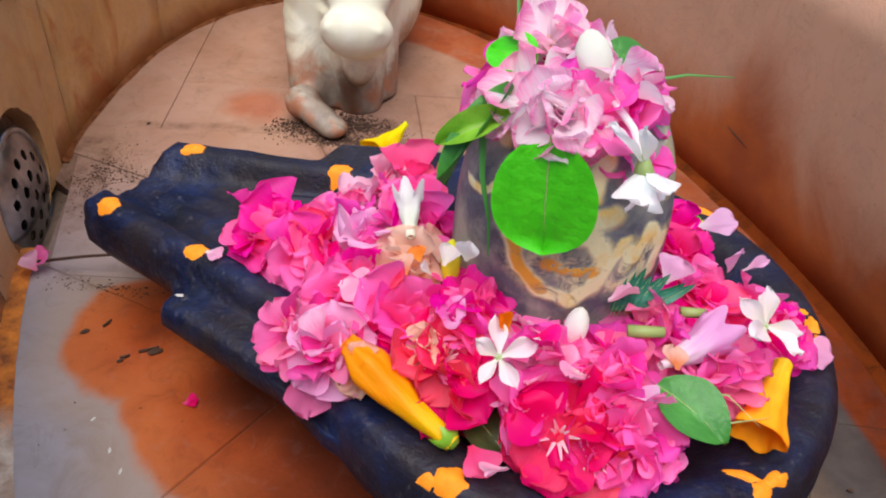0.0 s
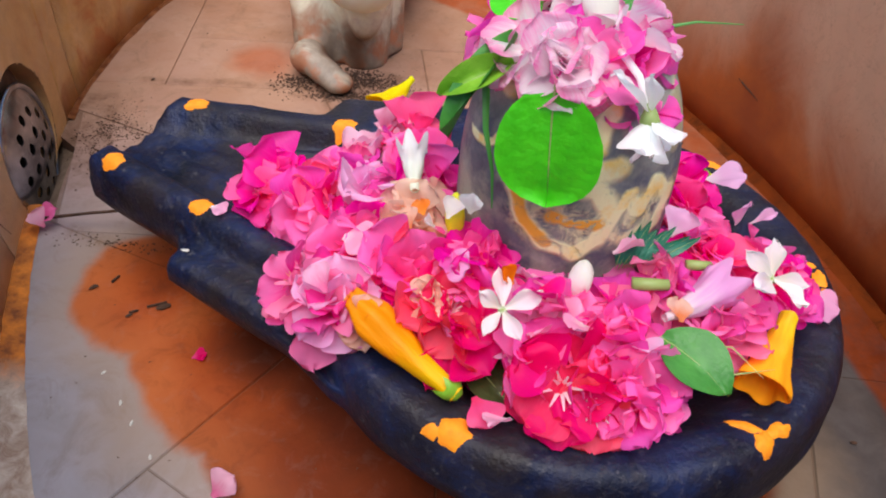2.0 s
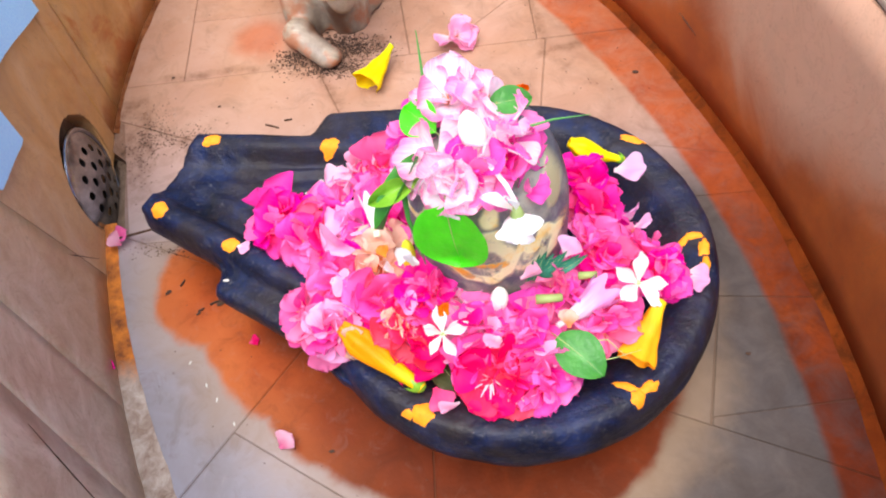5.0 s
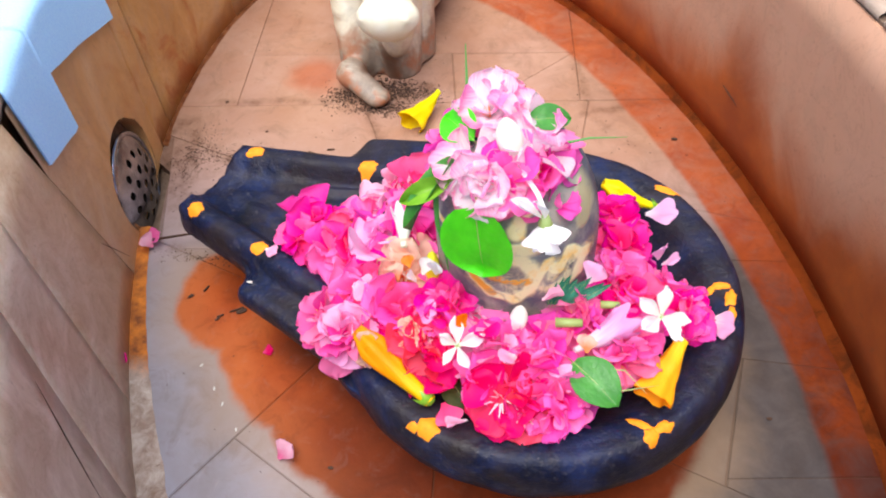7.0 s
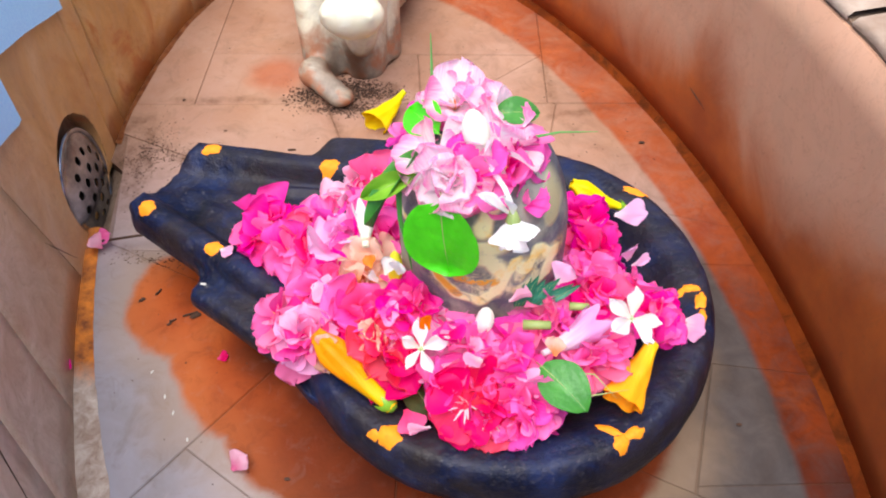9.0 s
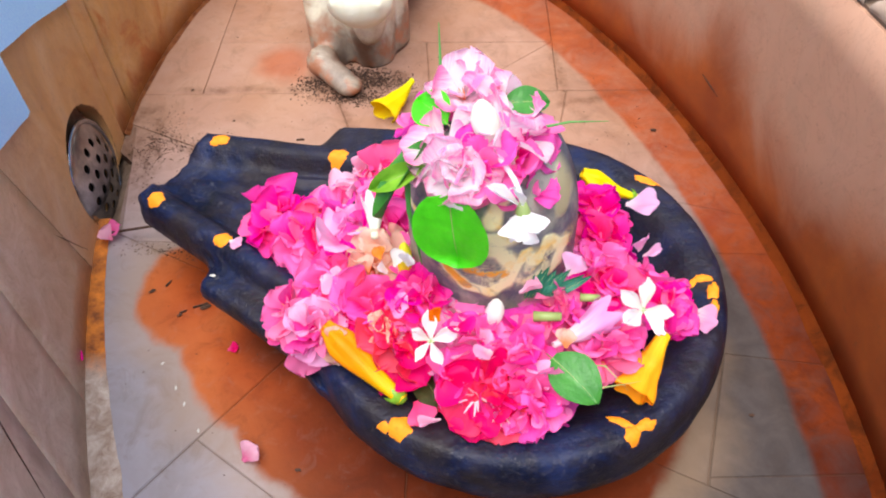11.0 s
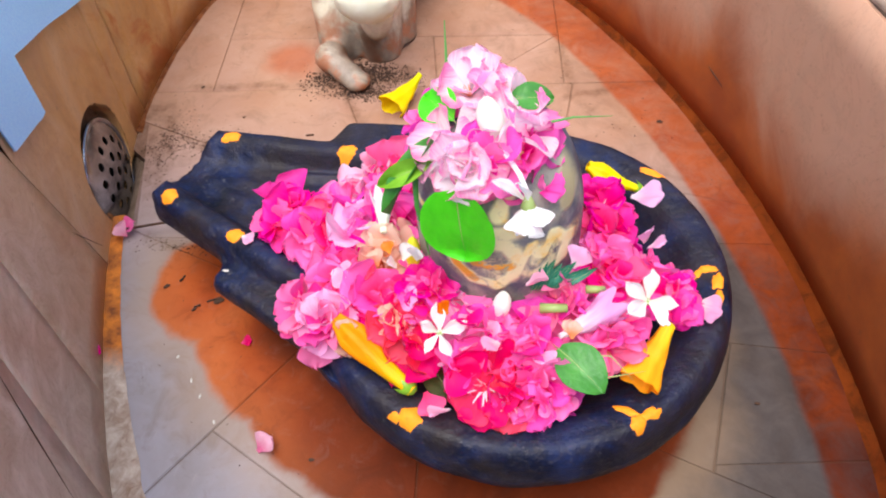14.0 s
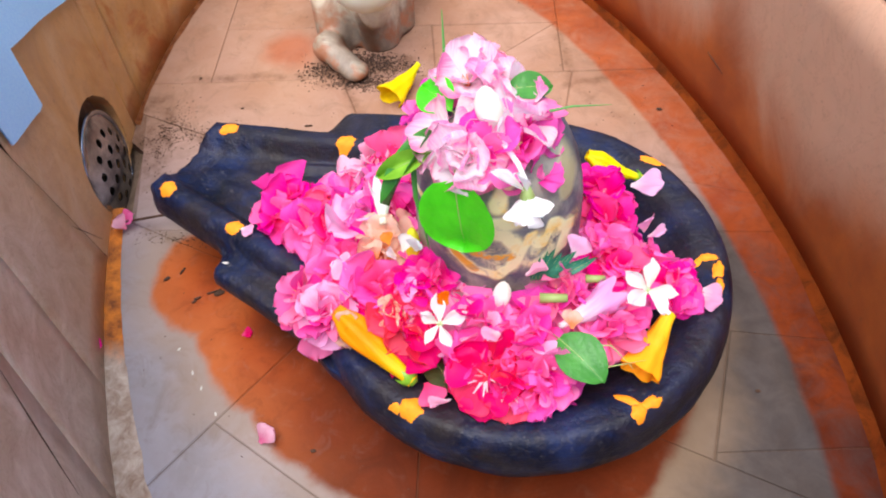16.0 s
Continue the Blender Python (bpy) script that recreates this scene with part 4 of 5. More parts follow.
# ---- marks of paste on the stone ----
def paste_mark(x, y, rx, ry, turn, seed, amount=0.0014, arc=None):
    """A dab of paste lying on the basin; arc: a hooked smear instead of a round dab."""
    verts, faces = [], []
    c, s = math.cos(radians(turn)), math.sin(radians(turn))
    nr, na = 6, 28
    for i in range(nr):
        q = i / (nr - 1)
        for k in range(na):
            t = 2 * math.pi * k / na
            w = 1 + 0.42 * noise.noise((math.cos(t) * 1.6 + seed * 7.7, math.sin(t) * 1.6, seed)) + 0.16 * noise.noise((math.cos(t) * 4, math.sin(t) * 4 + seed, seed))
            u, v = 0.88 * rx * q * w * math.cos(t), 0.88 * ry * q * w * math.sin(t)
            if arc:
                v += arc * (u / rx) ** 2
            px, py = x + c * u - s * v, y + s * u + c * v
            over = basin_outline(Vector((px, py))) + 0.0045
            if over > 0:
                to = (BASIN - Vector((px, py))).normalized() * over
                px, py = px + to.x, py + to.y
            h = amount * (1 - q ** 3) + 0.0009 * noise.noise((px * 220, py * 220, seed)) * (1 - q) - 0.0006 * (q == 1)
            verts.append((px, py, basin_top(px, py) + h))
    faces = grid_faces(nr, na, True)
    ob = new("paste_mark", mesh_of("paste_mark", verts, faces, TURMERIC))
    tagged(ob, "dab of bright orange turmeric paste on the black stone lip", "paste mark", "paste marks on the basin")


build_floor()
build_wall()
build_drain()
build_rim()
build_basin()
build_pillar()
paste_mark(-0.243, 0.570, 0.0125, 0.0075, 4, 1)
paste_mark(-0.110, 0.553, 0.0125, 0.0105, 10, 2)
paste_mark(-0.282, 0.478, 0.0125, 0.0095, 0, 3)
paste_mark(-0.196, 0.431, 0.0110, 0.0095, 20, 4)
paste_mark(0.004, 0.255, 0.0110, 0.0120, -30, 5)
paste_mark(-0.010, 0.255, 0.0080, 0.0060, 20, 15, 0.0008)
paste_mark(0.171, 0.278, 0.0120, 0.0050, -22, 6, 0.0016)
paste_mark(0.180, 0.268, 0.0075, 0.0100, 5, 16, 0.0016)
paste_mark(0.190, 0.277, 0.0110, 0.0050, 28, 26, 0.0012)
for x, y, rx, ry, turn, seed in ((0.236, 0.418, 0.0080, 0.0045, 45, 7), (0.246, 0.423, 0.0100, 0.0050, 0, 17), (0.253, 0.410, 0.0110, 0.0060, 80, 27), (0.2515, 0.390, 0.0130, 0.0050, 78, 37)):
    paste_mark(x, y, rx, ry, turn, seed, 0.002)
paste_mark(0.204, 0.541, 0.0160, 0.0060, -22, 8)


# ---- flowers and leaves ----
def petal_mesh(name, tone, seed, wide=0.42, cup=0.25, curl=0.35, ruffle=0.05, point=0.0, notch=0.0):
    """One petal, 1 long, from a narrow claw along x to a rounded, frilled tip; cupped across, curled along."""
    nu, nv = 12, 11
    verts = []
    for i in range(nu):
        u = i / (nu - 1)
        tip = max(0.0, u - 0.60) / 0.41
        w = wide * (0.16 + 0.84 * smooth01(0.0, 0.66, u)) * max(0.03, 1 - tip * tip) ** (0.5 + point)
        for j in range(nv):
            v = 2 * j / (nv - 1) - 1
            n1 = noise.noise((u * 2.0 + seed * 5.1, v * 1.5, seed))
            n2 = noise.noise((u * 5.0, v * 3.0 + seed * 3.3, seed + 9))
            edge = u * u * (0.35 + 0.65 * v * v)
            x = u * (1 - 0.08 * v * v * u) - notch * u ** 6 * (1 - abs(v)) ** 2 + 0.05 * n2 * u * u
            y = w * v * (1 + 0.12 * n2) + 0.10 * n1 * u * u
            z = curl * (0.9 * u ** 1.7 - 1.5 * max(0.0, u - 0.55) ** 1.6) + cup * v * v * w * (1 - 0.75 * u * u)
            z += ruffle * edge * math.sin(v * 5.0 + seed * 2.1) + 0.6 * ruffle * edge * math.sin(v * 9.0 + seed) + 0.15 * n1 * u * u
            verts.append((x, y, z))
    return mesh_of(name, verts, grid_faces(nu, nv), TONES[tone])


PETALS = {}


def petal_of(tone, k):
    key = (tone, k)
    if key not in PETALS:
        PETALS[key] = petal_mesh("petal", tone, k + 1, wide=0.46 + 0.09 * (k % 3), cup=(0.55, 0.20, 0.85)[k % 3], curl=(0.35, -0.15, 0.70, 0.15)[k % 4], ruffle=0.05 + 0.045 * (k % 3), notch=0.12 * (k % 2))
    return PETALS[key]


HEART, SEPALS = {}, {}


def heart_of(tone):
    """The ragged heart of a double flower: short torn filaments."""
    if tone not in HEART:
        verts, faces = [], []
        rnd = random.Random(5)
        for k in range(9):
            t = 2 * math.pi * k / 9 + rnd.uniform(-0.2, 0.2)
            tilt = rnd.uniform(0.25, 0.8)
            d = Vector((math.cos(t) * tilt, math.sin(t) * tilt, 1)).normalized()
            side = d.cross(Vector((0, 0, 1))).normalized() * 0.035
            base = len(verts)
            for q in range(4):
                c = d * (0.42 * q / 3) + Vector((0, 0, 0.02))
                s = side * (1 - 0.75 * q / 3)
                verts += [c - s, c + s]
            faces += [(base + 2 * q, base + 2 * q + 1, base + 2 * q + 3, base + 2 * q + 2) for q in range(3)]
        HEART[tone] = mesh_of("stamen_tuft", verts, faces, TONES["pale" if tone in ("red", "hot", "rose") else "cream"])
    return HEART[tone]


def sepals_mesh():
    if "tube" not in SEPALS:
        v, f = lathe([(0.05, -0.62), (0.09, -0.5), (0.11, -0.25), (0.20, -0.02)], 8)
        SEPALS["tube"] = mesh_of("tube", v, f, TONES["rosy"])
    return SEPALS["tube"]


LOOKS = {
    "hot": "hot pink double oleander flower with ruffled petals",
    "rose": "deep rose double oleander flower with ruffled petals",
    "pink": "pink double oleander flower with ruffled petals",
    "lilac": "lilac-pink oleander flower with loose petals",
    "dusty": "dusty pink wilting oleander flower",
    "rosy": "faded rose-like pink flower with browned edges",
    "red": "crimson double flower with pale stamens",
    "pale": "pale pink oleander flower with white throat",
    "blush": "white and blush-pink double flower on the stone pillar",
    "cream": "withered cream and orange flower",
}
FLOWER_COUNT = [0]


def double_flower(x, y, z, d, tone, nx, ny, full=3):
    """A ruffled double flower facing (nx, ny, 1): rings of petals round a heart."""
    FLOWER_COUNT[0] += 1
    rnd = random.Random(FLOWER_COUNT[0] * 13 + 7)
    root = new("oleander_flower")
    n = Vector((nx, ny, 1)).normalized()
    root.matrix_world = Matrix.Translation(Vector((x, y, z)) - n * 0.36 * d) @ aim(n) @ Matrix.Rotation(rnd.uniform(0, 6.28), 4, "Z")
    tagged(root, LOOKS[tone], "flower", "offered oleander flowers")
    rings = ((5, 0.74, 2, 0.0), (4, 0.60, 34, 0.03), (1, 0.40, 60, 0.06)) if full > 2 else ((5, 0.60, 14, 0.0),)
    if tone == "blush" and d > 0.055:
        rings = ((8, 0.48, -5, 0.0), (7, 0.42, 22, 0.04), (7, 0.36, 44, 0.07), (5, 0.28, 64, 0.09))
    for count, length, rise, up in rings:
        phase = rnd.uniform(0, 6.28)
        for k in range(count):
            if rnd.random() < 0.08:
                continue
            size = d * length * rnd.uniform(0.86, 1.16)
            m = Matrix.Rotation(phase + 6.283 * k / count + rnd.uniform(-0.22, 0.22), 4, "Z") @ Matrix.Translation((0, 0, up * d)) @ Matrix.Rotation(-radians(rise + rnd.uniform(-28, 28)), 4, "Y") @ Matrix.Rotation(rnd.uniform(-0.7, 0.7), 4, "X") @ Matrix.Diagonal((size, size * rnd.uniform(0.85, 1.15), size, 1))
            piece("petal", petal_of(tone, rnd.randrange(8)), root, m)
    piece("stamen_tuft", heart_of(tone), root, Matrix.Scale(d * (0.95 if tone == "red" else 0.55), 4), "pale ragged tuft of stamens")
    piece("tube", sepals_mesh(), root, Matrix.Diagonal((d * 0.6, d * 0.6, d * 0.6, 1)), "narrow flower tube")


STAR = {}


def star_flower(x, y, z, d, nx, ny, spin, droop=0.0):
    """A white five-petalled star flower on a thin tube."""
    if "p" not in STAR:
        STAR["p"] = [petal_mesh("petal", "white", 20 + k, wide=0.25, cup=0.7, curl=0.30 - 0.40 * (k % 2), ruffle=0.04, point=0.30) for k in range(3)]
        v, f = lathe([(0.03, -0.9), (0.05, -0.5), (0.07, -0.15), (0.13, 0.0), (0.05, 0.03)], 8)
        STAR["t"] = mesh_of("tube", v, f, STEM)
    root = new("star_flower")
    root.matrix_world = Matrix.Translation((x, y, z)) @ aim((nx, ny, 1)) @ Matrix.Rotation(radians(spin), 4, "Z")
    tagged(root, "white five-petalled star flower with greenish throat", "flower", "white star flowers")
    rnd = random.Random(int(x * 9000))
    for k in range(5):
        m = Matrix.Rotation(6.283 * k / 5 + rnd.uniform(-0.32, 0.32), 4, "Z") @ Matrix.Rotation(radians(droop + rnd.uniform(-22, 16)), 4, "Y") @ Matrix.Rotation(rnd.uniform(-0.5, 0.5), 4, "X") @ Matrix.Scale(d * 0.5 * rnd.uniform(0.78, 1.12), 4)
        piece("petal", STAR["p"][k % 3], root, m)
    piece("tube", STAR["t"], root, Matrix.Scale(d * 0.5, 4), "pale green flower tube")


def hanging_flower(x, y, z):
    """A white flower hanging head down on its stem: folded petals, two of them turned up."""
    root = new("hanging_flower")
    root.matrix_world = Matrix.Translation((x, y, z)) @ aim((0.10, -0.55, -1.0))
    tagged(root, "white drooping flower with folded petals on a pale stem", "flower")
    rnd = random.Random(11)
    for k in range(8):
        size = 0.021 * rnd.uniform(0.85, 1.2)
        m = Matrix.Rotation(6.283 * k / 8 + rnd.uniform(-0.3, 0.3), 4, "Z") @ Matrix.Rotation(-radians(rnd.uniform(30, 80)), 4, "Y") @ Matrix.Rotation(rnd.uniform(-0.6, 0.6), 4, "X") @ Matrix.Scale(size, 4)
        piece("petal", petal_of("white", k), root, m)
    slim = petal_mesh("petal", "white", 31, wide=0.20, cup=0.7, curl=0.15, ruffle=0.03, point=0.3)
    for tip, size in (((-0.024, -0.006, 0.022), 0.036), ((-0.008, -0.008, 0.024), 0.028)):
        d = Vector(tip)
        piece("petal", slim, root, root.matrix_world.inverted() @ (Matrix.Translation((x, y, z)) @ d.to_track_quat("X", "Z").to_matrix().to_4x4() @ Matrix.Scale(size, 4)), "narrow white petal turned upwards")
    v, f = lathe([(0.0016, -0.006), (0.0040, -0.001), (0.0055, 0.003), (0.003, 0.007)], 10)
    piece("calyx", mesh_of("calyx", v, f, STEM), root, None, "pale green calyx")


def trumpet_flower(a, b, r0, r1, tone, label, lobes=5, lip=0.35, closed=False, calyx=True, sag=0.004):
    """A trumpet flower lying from its stalk end a to its mouth b."""
    a, b = Vector(a), Vector(b)
    n = (b - a).length
    verts, rows, cols = [], 14, 50
    for i in range(rows):
        u = i / (rows - 1)
        flare = r0 + (r1 - r0) * (smooth01(0.05, 0.75, u) if closed else 0.55 * smooth01(0.05, 0.6, u) + 0.45 * smooth01(0.6, 1.0, u))
        if closed:
            flare *= 1 - 0.55 * smooth01(0.75, 1.0, u)
        for k in range(cols):
            t = 2 * math.pi * k / cols
            wave = math.cos(lobes * t)
            end = 1 + lip * 0.22 * (0.5 * wave + 0.5 * abs(math.cos(lobes * t / 2)) - 0.5) * smooth01(0.7, 1.0, u) * (not closed)
            r = flare * (1 + 0.10 * wave * smooth01(0.2, 0.9, u) + 0.05 * noise.noise((math.cos(t) * 2, math.sin(t) * 2, u * 3)))
            verts.append((n * u * end, r * math.cos(t), r * math.sin(t) - sag * math.sin(math.pi * u) + 0.0015 * noise.noise((u * 6, t, 2))))
    x = (b - a).normalized()
    y = Vector((0, 0, 1)).cross(x).normalized()
    zz = x.cross(y)
    m = Matrix((x, y, zz)).transposed().to_4x4()
    m.translation = a
    verts = [Vector(v) for v in verts]
    root = new("trumpet_flower")
    root.matrix_world = m
    tagged(root, label, "flower", "yellow trumpet flowers")
    inner = [Vector((v.x, v.y * 0.94, v.z * 0.94)) for v in verts]
    s = 0.06
    me = mesh_of("corolla", [v / s for v in verts + inner], grid_faces(rows, cols, True) + [tuple(rows * cols + q for q in reversed(f)) for f in grid_faces(rows, cols, True)], TONES[tone])
    piece("corolla", me, root, Matrix.Scale(s, 4))
    if calyx:
        cap = []
        for i in range(6):
            u = i / 5
            for k in range(15):
                t = 2 * math.pi * k / 15
                r = (r0 * 0.5 + r0 * 0.95 * math.sin(u * 1.9)) * (1 + 0.18 * math.cos(5 * t) * u)
                cap.append(((-0.3 + u * (1.35 + 0.5 * math.cos(5 * t) * u)) * r0 * 1.4, r * math.cos(t), r * math.sin(t)))
        piece("calyx", mesh_of("calyx", cap, grid_faces(6, 15, True) + [tuple(reversed(range(15)))], CALYX), root, None, "fresh green calyx")


def leaf(base, tip, wide, material, name, label, face=(0, -0.4, 1), bend=0.12, fold=0.15, point=0.0, group=""):
    """A leaf blade with a raised midrib, from base to tip, its face turned towards face."""
    base, tip = Vector(base), Vector(tip)
    n = (tip - base).length
    x = (tip - base).normalized()
    y = Vector(face).cross(x).normalized()
    z = x.cross(y)
    m = Matrix((x, y, z)).transposed().to_4x4() @ Matrix.Scale(n, 4)
    m.translation = base
    nu, nv = 13, 9

    def height(u, v):
        return -bend * (2 * u - 1) ** 2 + bend + fold * abs(v) * wide / n + 0.020 * noise.noise((u * 3, v * 2, n * 50))

    verts = []
    for side in (0, 1):
        for i in range(nu):
            u = i / (nu - 1)
            w = wide / n * 0.5 * max(0.02, math.sin(math.pi * min(0.985, 0.04 + 0.94 * u ** (0.9 - 0.3 * point)))) ** (0.75 + point) * math.sqrt(max(0.0004, 1 - u ** (8 if point < 0 else 40)))
            for j in range(nv):
                v = 2 * j / (nv - 1) - 1
                verts.append((u, w * v * (1 + 0.03 * noise.noise((u * 14, v, 3))), height(u, v) - side * 0.012))
    faces = grid_faces(nu, nv) + [tuple(nu * nv + q for q in reversed(f)) for f in grid_faces(nu, nv)]
    root = new(name)
    root.matrix_world = m
    tagged(root, label, "leaf", group)
    piece("blade", mesh_of("blade", verts, faces, material), root)
    v, f = tube([(u, 0, height(u, 0) + 0.004) for u in (-0.12, 0.0, 0.2, 0.45, 0.7, 0.95)], [0.011, 0.010, 0.008, 0.006, 0.004, 0.001], 6)
    piece("midrib", mesh_of("midrib", v, f, STEM), root, None, "pale midrib and stalk")


def blade_of_grass(points, wide, material=None, label="thin green blade of grass"):
    """A narrow folded strip along points."""
    n = len(points)
    verts = []
    pts = [Vector(p) for p in points]
    for i, p in enumerate(pts):
        d = (pts[min(n - 1, i + 1)] - pts[max(0, i - 1)]).normalized()
        s = d.cross(Vector((0.3, -0.6, 0.8))).normalized() * wide * (1 - 0.85 * i / (n - 1))
        verts += [p - s, p - d.cross(s).normalized() * wide * 0.4, p + s]
    ob = new("grass_blade", mesh_of("grass_blade", verts, grid_faces(n, 3), material or GREEN_LEAF))
    tagged(ob, label, "grass")


def stalk(name, points, r, material, label, category):
    v, f = tube(points, [r * (1 - 0.3 * i / len(points)) for i in range(len(points))], 8)
    tagged(new(name, mesh_of(name, v, f, material)), label, category)


def loose_petal(x, y, z, size, tone, tilt, turn, label="single fallen petal, slightly curled"):
    ob = new("fallen_petal", petal_of(tone, int(turn) % 8))
    ob.matrix_world = pose(x, y, z, tilt[0], tilt[1], turn) @ Matrix.Scale(size, 4)
    tagged(ob, label, "petal", "fallen petals")


def bud(a, b, r, material_tone, label):
    """A plump closed bud from its stalk end a to its tip b."""
    a, b = Vector(a), Vector(b)
    prof = [(0.25, 0.0), (0.62, 0.12), (0.92, 0.32), (1.0, 0.52), (0.86, 0.74), (0.52, 0.92), (0.16, 1.0)]
    n = (b - a).length
    v, f = lathe([(p * r / n, q) for p, q in prof], 20)
    v = [Vector((p.x * (1 + 0.10 * math.sin(2.5 * math.atan2(p.y, p.x) + 3 * p.z)), p.y * (1 + 0.10 * math.sin(2.5 * math.atan2(p.y, p.x) + 3 * p.z)), p.z)) for p in v]
    ob = new("flower_bud", mesh_of("flower_bud", v, f, TONES[material_tone]))
    ob.matrix_world = Matrix.Translation(a) @ aim(b - a) @ Matrix.Scale(n, 4)
    tagged(ob, label, "flower bud")


# ---- the seated bull ----
def build_bull():
    """A seated marble bull: one plain smooth shape."""
    bm = bmesh.new()

    def blob(x, y, z, rx, ry, rz, turn=0.0, tip=0.0, dip=0.0):
        m = pose(x, y, z, tip, dip, turn) @ Matrix.Diagonal((rx, ry, rz, 1))
        bmesh.ops.create_icosphere(bm, subdivisions=3, radius=1.0, matrix=m)

    def taper(bottom, top, r0, r1, flat=0.7, turn=0):
        """A tapered limb from bottom to top."""
        lo, hi = Vector(bottom), Vector(top)
        m = Matrix.Translation((lo + hi) / 2) @ aim(hi - lo) @ Matrix.Rotation(radians(turn), 4, "Z") @ Matrix.Diagonal((1, flat, 1, 1))
        bmesh.ops.create_cone(bm, cap_ends=True, segments=32, radius1=r0, radius2=r1, depth=(hi - lo).length, matrix=m)

    # body, shoulders and the chest narrowing to the floor
    blob(-0.180, 1.085, 0.095, 0.098, 0.180, 0.100, 8)
    blob(-0.180, 0.985, 0.110, 0.080, 0.075, 0.105, 5)
    taper((-0.152, 0.912, -0.006), (-0.180, 0.955, 0.150), 0.056, 0.082, 0.75)
    taper((-0.142, 0.880, -0.004), (-0.150, 0.895, 0.130), 0.026, 0.046, 0.8)
    # neck, head and muzzle
    blob(-0.148, 0.905, 0.160, 0.050, 0.066, 0.050, 5, -30)
    blob(-0.140, 0.856, 0.168, 0.039, 0.056, 0.032, 4, 30)
    blob(-0.137, 0.814, 0.132, 0.043, 0.028, 0.030, 4, 20)
    blob(-0.137, 0.818, 0.122, 0.037, 0.027, 0.023, 4, 10)
    blob(-0.140, 0.862, 0.100, 0.026, 0.030, 0.056, 0, -16)
    # folded foreleg, its shin on the floor, and the chest
    taper((-0.208, 0.866, -0.004), (-0.208, 0.920, 0.110), 0.024, 0.040, 0.8)
    blob(-0.188, 0.819, 0.019, 0.040, 0.0200, 0.0150, -38, 0, 12)
    blob(-0.166, 0.803, 0.012, 0.020, 0.0195, 0.0125, -38)
    blob(-0.208, 0.838, 0.024, 0.024, 0.024, 0.022, -36)
    # nostrils' wings, ears and horns
    blob(-0.163, 0.797, 0.140, 0.010, 0.006, 0.008)
    blob(-0.112, 0.797, 0.140, 0.010, 0.006, 0.008)
    blob(-0.192, 0.925, 0.195, 0.034, 0.014, 0.018, -20)
    blob(-0.092, 0.922, 0.195, 0.034, 0.014, 0.018, 20)
    blob(-0.165, 0.930, 0.225, 0.012, 0.014, 0.034)
    blob(-0.118, 0.928, 0.225, 0.012, 0.014, 0.034)
    me = bpy.data.meshes.new("bull_statue")
    bm.to_mesh(me)
    bm.free()
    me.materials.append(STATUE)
    ob = new("bull_statue", me)
    grow = ob.modifiers.new("join", "REMESH")
    grow.mode, grow.voxel_size, grow.use_smooth_shade = "VOXEL", 0.003, True
    soft = ob.modifiers.new("soften", "SMOOTH")
    soft.factor, soft.iterations = 0.5, 14
    tagged(ob, "small seated bull statue of worn cream marble", "statue")


build_bull()
leaf((-0.142, 0.880, 0.218), (-0.138, 0.826, 0.174), 0.038, BRIGHT_LEAF, "bael_leaf", "bright green leaf on the bull statue's forehead", (0, -0.6, 1))


# ---- offerings in the basin and on the pillar ----
double_flower(-0.146, 0.450, 0.140, 0.050, "hot", -0.3, -0.1)
double_flower(-0.156, 0.436, 0.134, 0.036, "hot", -0.6, -0.3)
double_flower(-0.140, 0.465, 0.136, 0.034, "hot", 0.0, 0.2)
double_flower(-0.119, 0.416, 0.136, 0.040, "pink", -0.2, -0.5)
double_flower(-0.097, 0.401, 0.136, 0.036, "pink", -0.1, -0.6)
double_flower(-0.099, 0.427, 0.142, 0.040, "rose", 0.1, -0.4)
double_flower(-0.090, 0.456, 0.150, 0.042, "pink", -0.3, 0.1)
double_flower(-0.072, 0.425, 0.154, 0.036, "lilac", -0.2, -0.5)
double_flower(-0.073, 0.485, 0.156, 0.040, "dusty", -0.4, 0.3)
double_flower(-0.063, 0.493, 0.160, 0.034, "dusty", 0.0, 0.5)
double_flower(-0.039, 0.486, 0.168, 0.042, "rose", 0.2, 0.3)
double_flower(-0.047, 0.447, 0.170, 0.044, "pink", -0.1, 0.0)
double_flower(-0.024, 0.432, 0.180, 0.042, "hot", 0.1, -0.4)
double_flower(-0.024, 0.412, 0.172, 0.038, "pink", 0.2, -0.5)
double_flower(-0.058, 0.407, 0.152, 0.036, "pink", -0.3, -0.4)
double_flower(-0.033, 0.389, 0.168, 0.036, "cream", 0.0, -0.3)
double_flower(-0.036, 0.372, 0.162, 0.034, "cream", -0.2, -0.5)
double_flower(-0.060, 0.389, 0.154, 0.026, "cream", -0.3, -0.2)
double_flower(-0.076, 0.367, 0.150, 0.044, "pink", -0.2, -0.2)
double_flower(-0.059, 0.372, 0.152, 0.040, "hot", 0.0, -0.4)
double_flower(-0.110, 0.345, 0.142, 0.042, "rosy", -0.5, -0.1)
double_flower(-0.094, 0.320, 0.136, 0.044, "rosy", -0.4, -0.6)
double_flower(-0.067, 0.334, 0.150, 0.046, "hot", -0.1, -0.3)
double_flower(-0.076, 0.322, 0.146, 0.040, "lilac", -0.3, -0.6)
double_flower(-0.044, 0.336, 0.154, 0.044, "hot", 0.0, -0.5)
double_flower(-0.030, 0.342, 0.160, 0.048, "pink", 0.2, -0.6)
double_flower(0.016, 0.341, 0.174, 0.050, "hot", 0.1, -0.3)
